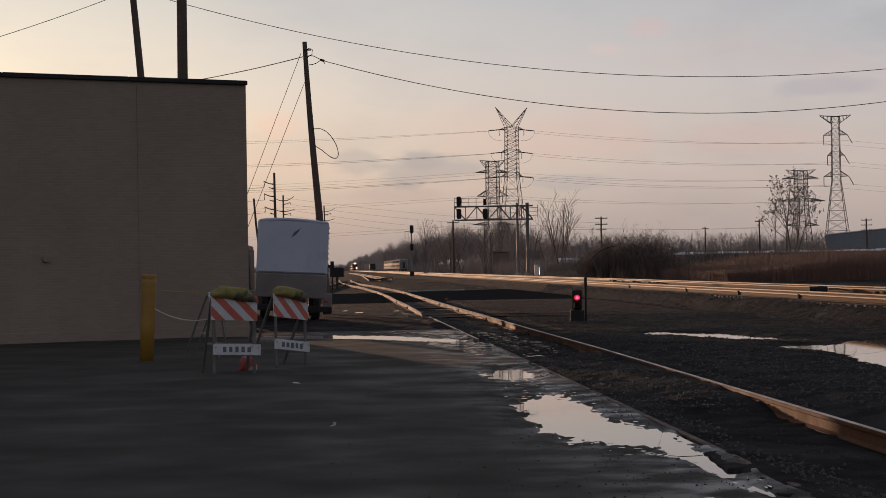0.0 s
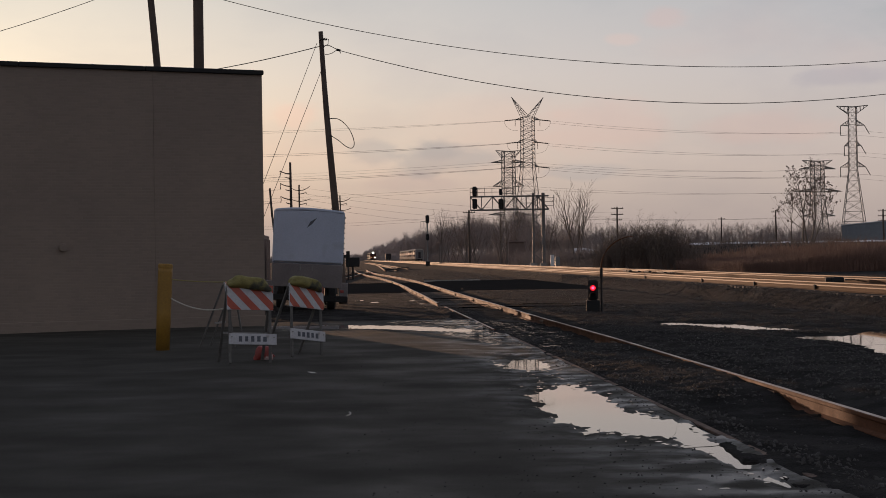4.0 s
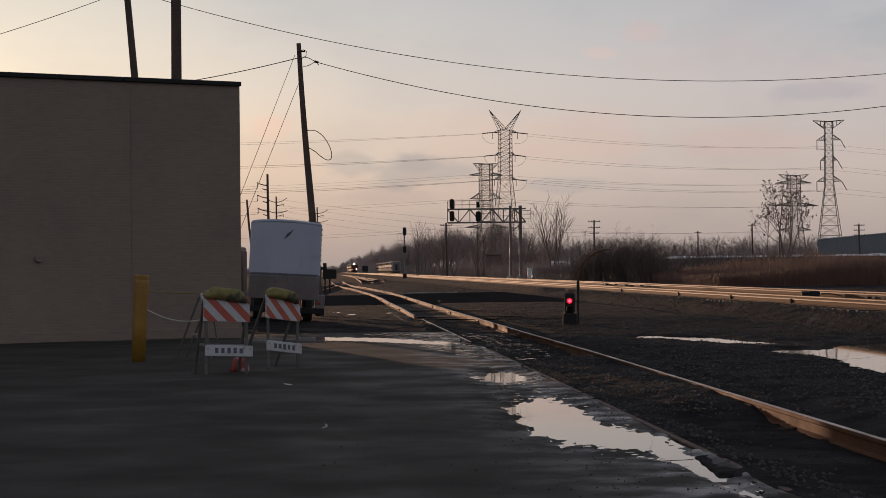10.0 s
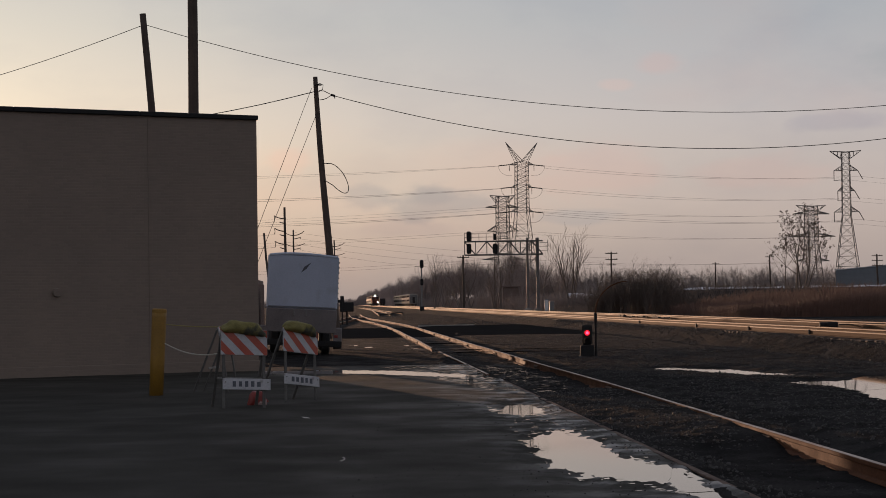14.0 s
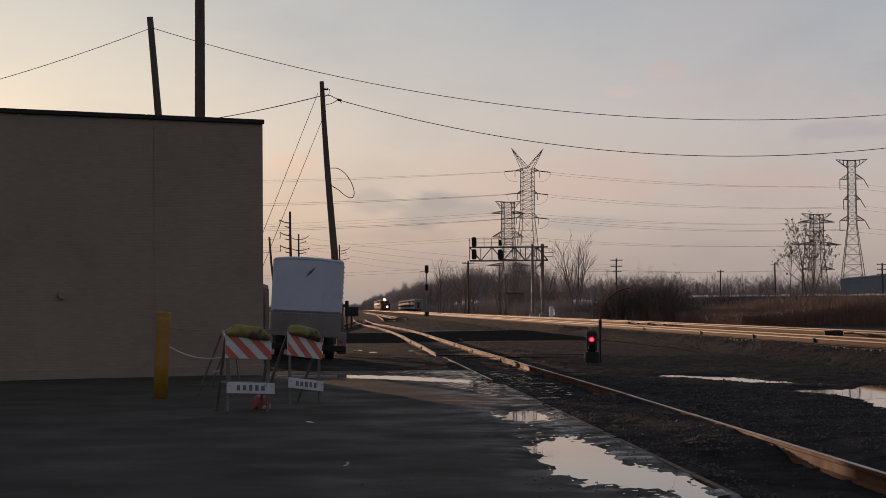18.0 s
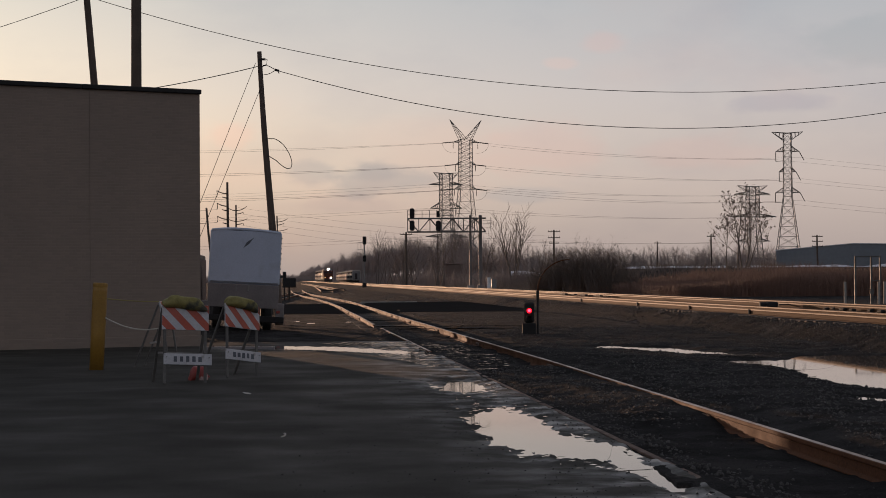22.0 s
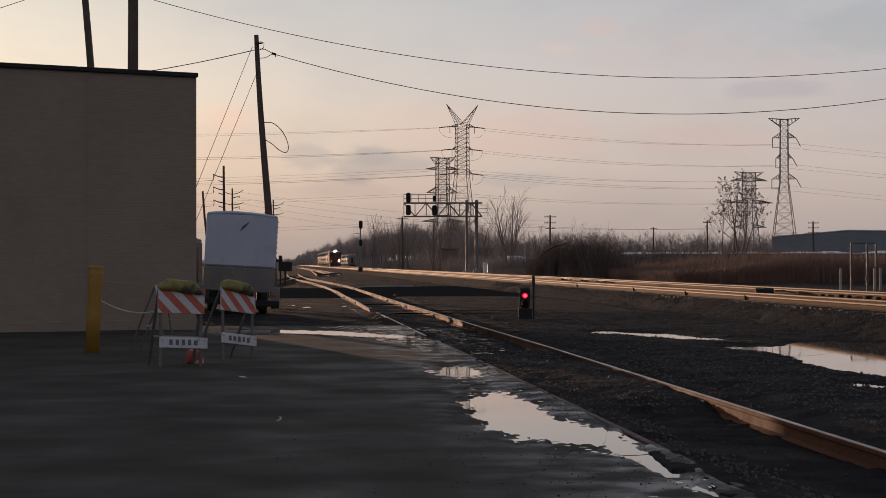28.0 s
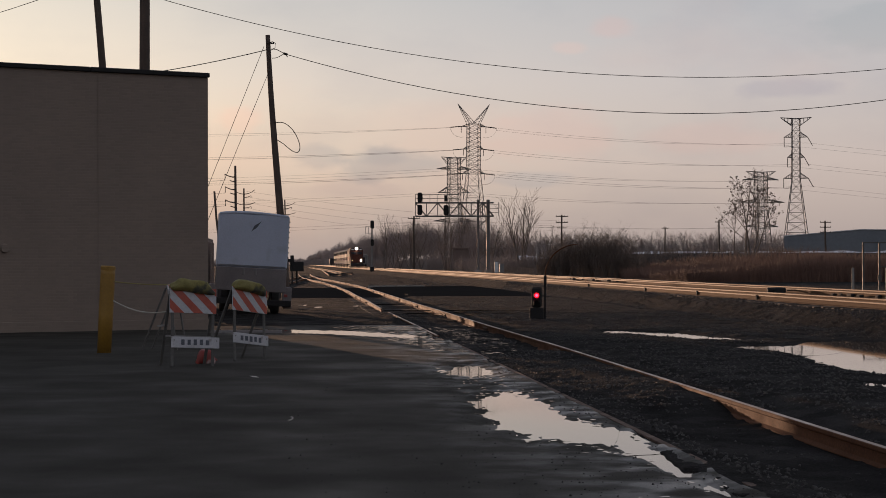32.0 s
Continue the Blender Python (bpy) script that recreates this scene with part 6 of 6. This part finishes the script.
def reeds(n, seed):
    """Dry reeds, each bent over towards its plume, in drifts of differing height."""
    rnd = random.Random(seed)
    s = Shape()
    for i in range(n):
        x, y, k = reed_bed(rnd)
        h = rnd.uniform(1.3, 2.3) * k
        p = Vector((x, y, ground_z(x, y) - 0.1))
        a, l = rnd.uniform(0, 6.283), rnd.uniform(0.02, 0.22) * h
        m = p + Vector((math.cos(a) * l * 0.4, math.sin(a) * l * 0.4, h * 0.75))
        e = p + Vector((math.cos(a) * l * 1.6, math.sin(a) * l * 1.6, h))
        s.blade(p, m, 0.024, (1, 0, 0))
        s.blade(m + (p - m) * 0.15, e, 0.03, (1, 0, 0))
        if i % 3 == 0:
            b = rnd.uniform(0, 6.283)
            s.blade(p.lerp(m, 0.5), p.lerp(m, 0.8) + Vector((math.cos(b), math.sin(b), 0.5)) * 0.4, 0.025, (1, 0, 0))
    thing("reeds", "tall dry reddish-brown reeds beyond the tracks", "vegetation", kind="stuff", shape=s, material=REED)


reeds(36000, 7)


# ---- trains ----
def coach_meshes():
    w, l, h = 3.05, 25.6, 4.55
    prof = [(-w / 2, 1.05), (w / 2, 1.05), (w / 2, 4.1), (w / 2 - 0.25, 4.42), (w / 2 - 0.75, h), (-w / 2 + 0.75, h), (-w / 2 + 0.25, 4.42), (-w / 2, 4.1)]
    body = Shape().prism(prof, (0, l, 0), (0, 0.25, 0)).mesh("body", SILVER)
    win = Shape().box((0, 0, 0), (0.05, 1.68, 0.72), chamfer=0.02).mesh("window", WINDOW)
    fl = Shape()
    for k in range(6):
        for s in (-1, 1):
            fl.box((s * (w / 2 + 0.012), l / 2, 1.25 + 0.1 * k), (0.03, l - 0.6, 0.045))
    flute = fl.mesh("fluting", SILVER)
    roof = Shape().prism([(-w / 2 + 0.3, 4.40), (w / 2 - 0.3, 4.40), (w / 2 - 0.75, h + 0.03), (-w / 2 + 0.75, h + 0.03)], (0, l - 0.1, 0), (0, 0.35, 0)).mesh("roof", GALV)
    door = Shape().box((0, 0, 0), (0.06, 1.4, 2.4), chamfer=0.02).mesh("door", GALV)
    bogie = Shape().box((0, 0, 0.55), (2.3, 3.2, 0.4), chamfer=0.06)
    for y in (-1.2, 1.2):
        for x in (-0.75, 0.75):
            bogie.tube([(x - 0.07, y, 0.45), (x + 0.07, y, 0.45)], 0.45, 16)
    return body, win, flute, roof, door, bogie.mesh("bogie", UNDER), l


COACH = coach_meshes()


def coach_parts(owner, y, deep, sides=(-1, 1)):
    """Gallery coach under owner: body > windows, fluting, doors; bogies and end."""
    body, win, flute, roof, door, bogie, l = COACH
    b = part("coach_body" if deep else "body", body, None, owner, "fluted stainless steel coach body" if deep else "", m=pose(0, y, 0))
    part("fluting", flute, None, b)
    part("roof", roof, None, b)
    for s in sides:
        for k in range(13):
            yy = 1.7 + 1.85 * k
            for z in (2.15, 3.62):
                if k == 6:
                    continue
                part("window", win, None, b, m=pose(s * 1.515, yy, z))
        part("door", door, None, b, m=pose(s * 1.51, 1.7 + 1.85 * 6, 2.35))
    part("end_wall", Shape().box((0, 0.2, 2.6), (2.7, 0.12, 3.1), chamfer=0.03), GALV, b)
    part("end_door", Shape().box((0, 0.12, 2.3), (0.85, 0.06, 2.1), chamfer=0.03), LOCODARK, b)
    for yy in (3.6, l - 3.4):
        part("bogie", bogie, None, owner, m=pose(0, y + yy, 0))


def locomotive(owner):
    w = 3.1
    prof = [(-w / 2, 1.2), (w / 2, 1.2), (w / 2, 3.95), (w / 2 - 0.45, 4.6), (-w / 2 + 0.45, 4.6), (-w / 2, 3.95)]
    hull = part("hull", Shape().prism(prof, (0, 16.6, 0), (0, 1.3, 0)), LOCODARK, owner, "dark locomotive hull")
    for s in (-1, 1):
        part("side_stripe", Shape().box((s * 1.56, 8.9, 2.2), (0.04, 15.0, 0.9)), LOCORED, hull, "red-orange side band")
        part("side_grille", Shape().box((s * 1.56, 9.5, 3.4), (0.04, 9.0, 0.7)), LOCODARK, hull)
        part("cab_window", Shape().box((s * 1.56, 2.3, 3.45), (0.05, 1.0, 0.65), chamfer=0.02), WINDOW, hull)
    nose = Shape()
    nose.v = [(-1.5, 1.3, 1.2), (1.5, 1.3, 1.2), (1.5, 1.3, 4.1), (-1.5, 1.3, 4.1), (-1.35, 0.15, 1.2), (1.35, 0.15, 1.2), (1.35, 0.15, 2.85), (-1.35, 0.15, 2.85),
              (1.3, 0.85, 3.9), (-1.3, 0.85, 3.9)]
    nose.f = [[4, 5, 6, 7], [7, 6, 8, 9], [9, 8, 2, 3], [0, 4, 7, 9, 3], [5, 1, 2, 8, 6], [0, 1, 5, 4]]
    part("nose", nose, LOCORED, owner, "red-orange sloping nose")
    for x in (-0.68, 0.68):
        part("windscreen", Shape().box((x, 0.40, 3.38), (1.05, 0.06, 0.70), Matrix.Rotation(radians(-34), 3, "X"), 0.02), WINDOW, owner)
        d = part("ditch_lamp", Shape().tube([(x * 1.47, 0.16, 1.70), (x * 1.47, 0.02, 1.70)], 0.21, 14), LOCODARK, owner)
        part("lens", Shape().tube([(x * 1.47, 0.015, 1.70), (x * 1.47, -0.01, 1.70)], 0.20 if x > 0 else 0.10, 14), HEADLIGHT if x > 0 else DIMLIGHT, d, "lit lower headlight" if x > 0 else "dim orange lamp")
    box = part("headlight_housing", Shape().box((0, 0.75, 4.34), (0.95, 0.4, 0.5), chamfer=0.05), LOCODARK, owner)
    for x in (-0.11, 0.11):
        part("lens", Shape().tube([(x, 0.545, 4.34), (x, 0.52 - 0.005 * x, 4.34)], 0.23, 14), HEADLIGHT, box, "lit upper headlight")
    for x in (-0.9, 0.9):
        part("number_board", Shape().box((x, 0.85, 4.2), (0.6, 0.1, 0.28), chamfer=0.02), WHITEPAINT, owner, "small pale number board")
    part("pilot", Shape().box((0, 0.2, 0.72), (2.8, 0.35, 0.85), chamfer=0.1), LOCODARK, owner)
    part("coupler", Shape().box((0, -0.25, 0.85), (0.28, 0.6, 0.3), chamfer=0.05), UNDER, owner)
    for x in (-1.2, 1.2):
        part("grab_rail", Shape().tube([(x, 0.1, 1.3), (x, 0.1, 2.6)], 0.025, 6), GALV, owner)
    for y in (3.6, 13.2):
        part("bogie", COACH[5], None, owner, m=pose(0, y, 0))
    part("fuel_tank", Shape().box((0, 8.4, 0.85), (2.5, 4.2, 0.8), chamfer=0.15), UNDER, owner)


train = thing("commuter_train", "approaching commuter train with lit headlights and silver coaches", "train")
locomotive(train)
for k in range(5):
    coach_parts(train, 17.4 + 26.2 * k, True)

loose_rails("far track carrying parked coaches", (on_track(26.8, 600), on_track(26.8, 900)), 0.25)
for k in range(7):
    c = thing("parked_coach", "parked silver gallery coach with dark windows", "railway coach",
              Matrix.Translation(on_track(26.8, 650 + 27.0 * k, 0.42)) @ pose(0, 0, 0, 0, 0, TRACK_TURN), "parked coaches")
    coach_parts(c, 0, False, (-1,))
fc = thing("freight_car", "small dark freight car far along the line", "freight car", Matrix.Translation(on_track(21.6, 900, 0.5)) @ pose(0, 0, 0, 0, 0, TRACK_TURN))
part("body", Shape().box((0, 5, 2.2), (2.8, 12, 2.6), chamfer=0.08), LOCODARK, fc)
part("roof", Shape().box((0, 5, 3.55), (2.9, 12.1, 0.14), chamfer=0.03), LOCODARK, fc)
for y in (1.5, 8.5):
    part("bogie", COACH[5], None, fc, m=pose(0, y, 0))


# ---- loose stones ----
GOLD = (1 + 5 ** 0.5) / 2
LUMP_V = [Vector(v).normalized() for a in (-1, 1) for b in (-GOLD, GOLD) for v in ((a, b, 0), (0, a, b), (b, 0, a))]
LUMP_F = [f for f in itertools.combinations(range(12), 3) if all((LUMP_V[i] - LUMP_V[j]).length < 1.1 for i, j in itertools.combinations(f, 2))]
LUMP_F = [f if (LUMP_V[f[1]] - LUMP_V[f[0]]).cross(LUMP_V[f[2]] - LUMP_V[f[0]]).dot(LUMP_V[f[0]]) > 0 else (f[0], f[2], f[1]) for f in LUMP_F]
CHIP_V = [Vector(v) for v in ((1, 0, 0), (0, 1, 0), (-1, 0, 0), (0, -1, 0), (0, 0, 1), (0, 0, -1))]
CHIP_F = [(0, 1, 4), (1, 2, 4), (2, 3, 4), (3, 0, 4), (1, 0, 5), (2, 1, 5), (3, 2, 5), (0, 3, 5)]


def stones(label, n, spot, s0, s1, seed, level=None):
    rnd = random.Random(seed)
    s = Shape()
    for i in range(n):
        x, y = spot(rnd)
        r = s0 + (s1 - s0) * rnd.random() ** 1.7 * (1.7 if rnd.random() < 0.04 else 1)
        g = (level or ground_z)(x, y)
        if level and g < PAVE_WATER + 0.004:
            continue
        if not level and g < CINDER_WATER + 0.015 and rnd.random() < 0.93:
            continue
        z = g + r * rnd.uniform(-0.35, 0.2)
        m = Euler((rnd.uniform(0, 6), rnd.uniform(0, 6), rnd.uniform(0, 6))).to_matrix() @ Matrix.Diagonal((r * rnd.uniform(0.8, 1.35), r, r * rnd.uniform(0.55, 0.9)))
        o = len(s.v)
        vs, fs = (LUMP_V, LUMP_F) if y < 32 else (CHIP_V, CHIP_F)
        for b in vs:
            p = m @ (b * rnd.uniform(0.72, 1.18))
            s.v.append((x + p.x, y + p.y, z + p.z))
        s.f += [[o + k for k in f] for f in fs]
    return thing("ballast_stones", label, "stones", kind="stuff", shape=s, material=STONE)


def yard_stones(r):
    y = 11 + 48 * r.random() ** 1.25
    return r.uniform(5.05, 13.9) - LEAN * y, y


def between_rails(r):
    y = 10 + 60 * r.random() ** 1.2
    return r.uniform(3.4, 4.7) - LEAN * y, y


def far_yard(r):
    y = 56 + 31 * r.random()
    return r.uniform(-4.0, 12.0) - LEAN * y, y


def bank_stones(r):
    y = 40 + 75 * r.random()
    return r.uniform(12.6, 14.6) - LEAN * y, y


stones("black cinder lumps and stones on the wet ground", 44000, yard_stones, 0.007, 0.028, 21)
stones("dark stones between the sunken rails", 9000, between_rails, 0.007, 0.026, 22)


def pave_grit(r):
    y = 11 + 27 * r.random() ** 1.2
    return pave_edge(y) - 0.06 - 1.2 * r.random() ** 2.2, y


stones("dark grit scattered over the edge of the asphalt", 1100, pave_grit, 0.004, 0.011, 25, pave_z)
def wide_grit(r):
    y = 10.5 + 22 * r.random() ** 1.3
    return pave_edge(y) - 0.1 - 3.2 * r.random() ** 1.5, y


stones("dark grit strewn over the asphalt", 1500, wide_grit, 0.004, 0.013, 27, pave_z)
stones("dark stones scattered over the far yard", 9000, far_yard, 0.012, 0.03, 24)
def end_yard(r):
    y = 128 + 150 * r.random() ** 1.4
    return r.uniform(-6.0, 13.5) - LEAN * y, y


stones("dark stones scattered towards the end of the yard", 5000, end_yard, 0.03, 0.07, 26)
stones("dark ballast stones on the bank of the main line", 15000, bank_stones, 0.014, 0.034, 23)


def motions():
    rows = [(0.0, 1084), (4.0, 990), (8.0, 899), (12.0, 811), (16.0, 724), (20.0, 638), (24.0, 556), (28.0, 481), (32.0, 412)]
    walk(train, [(t, Matrix.Translation(on_track(MAIN_1, y, MAIN_BASE + 0.175)) @ pose(0, 0, 0, 0, 0, TRACK_TURN)) for t, y in rows])


motions()
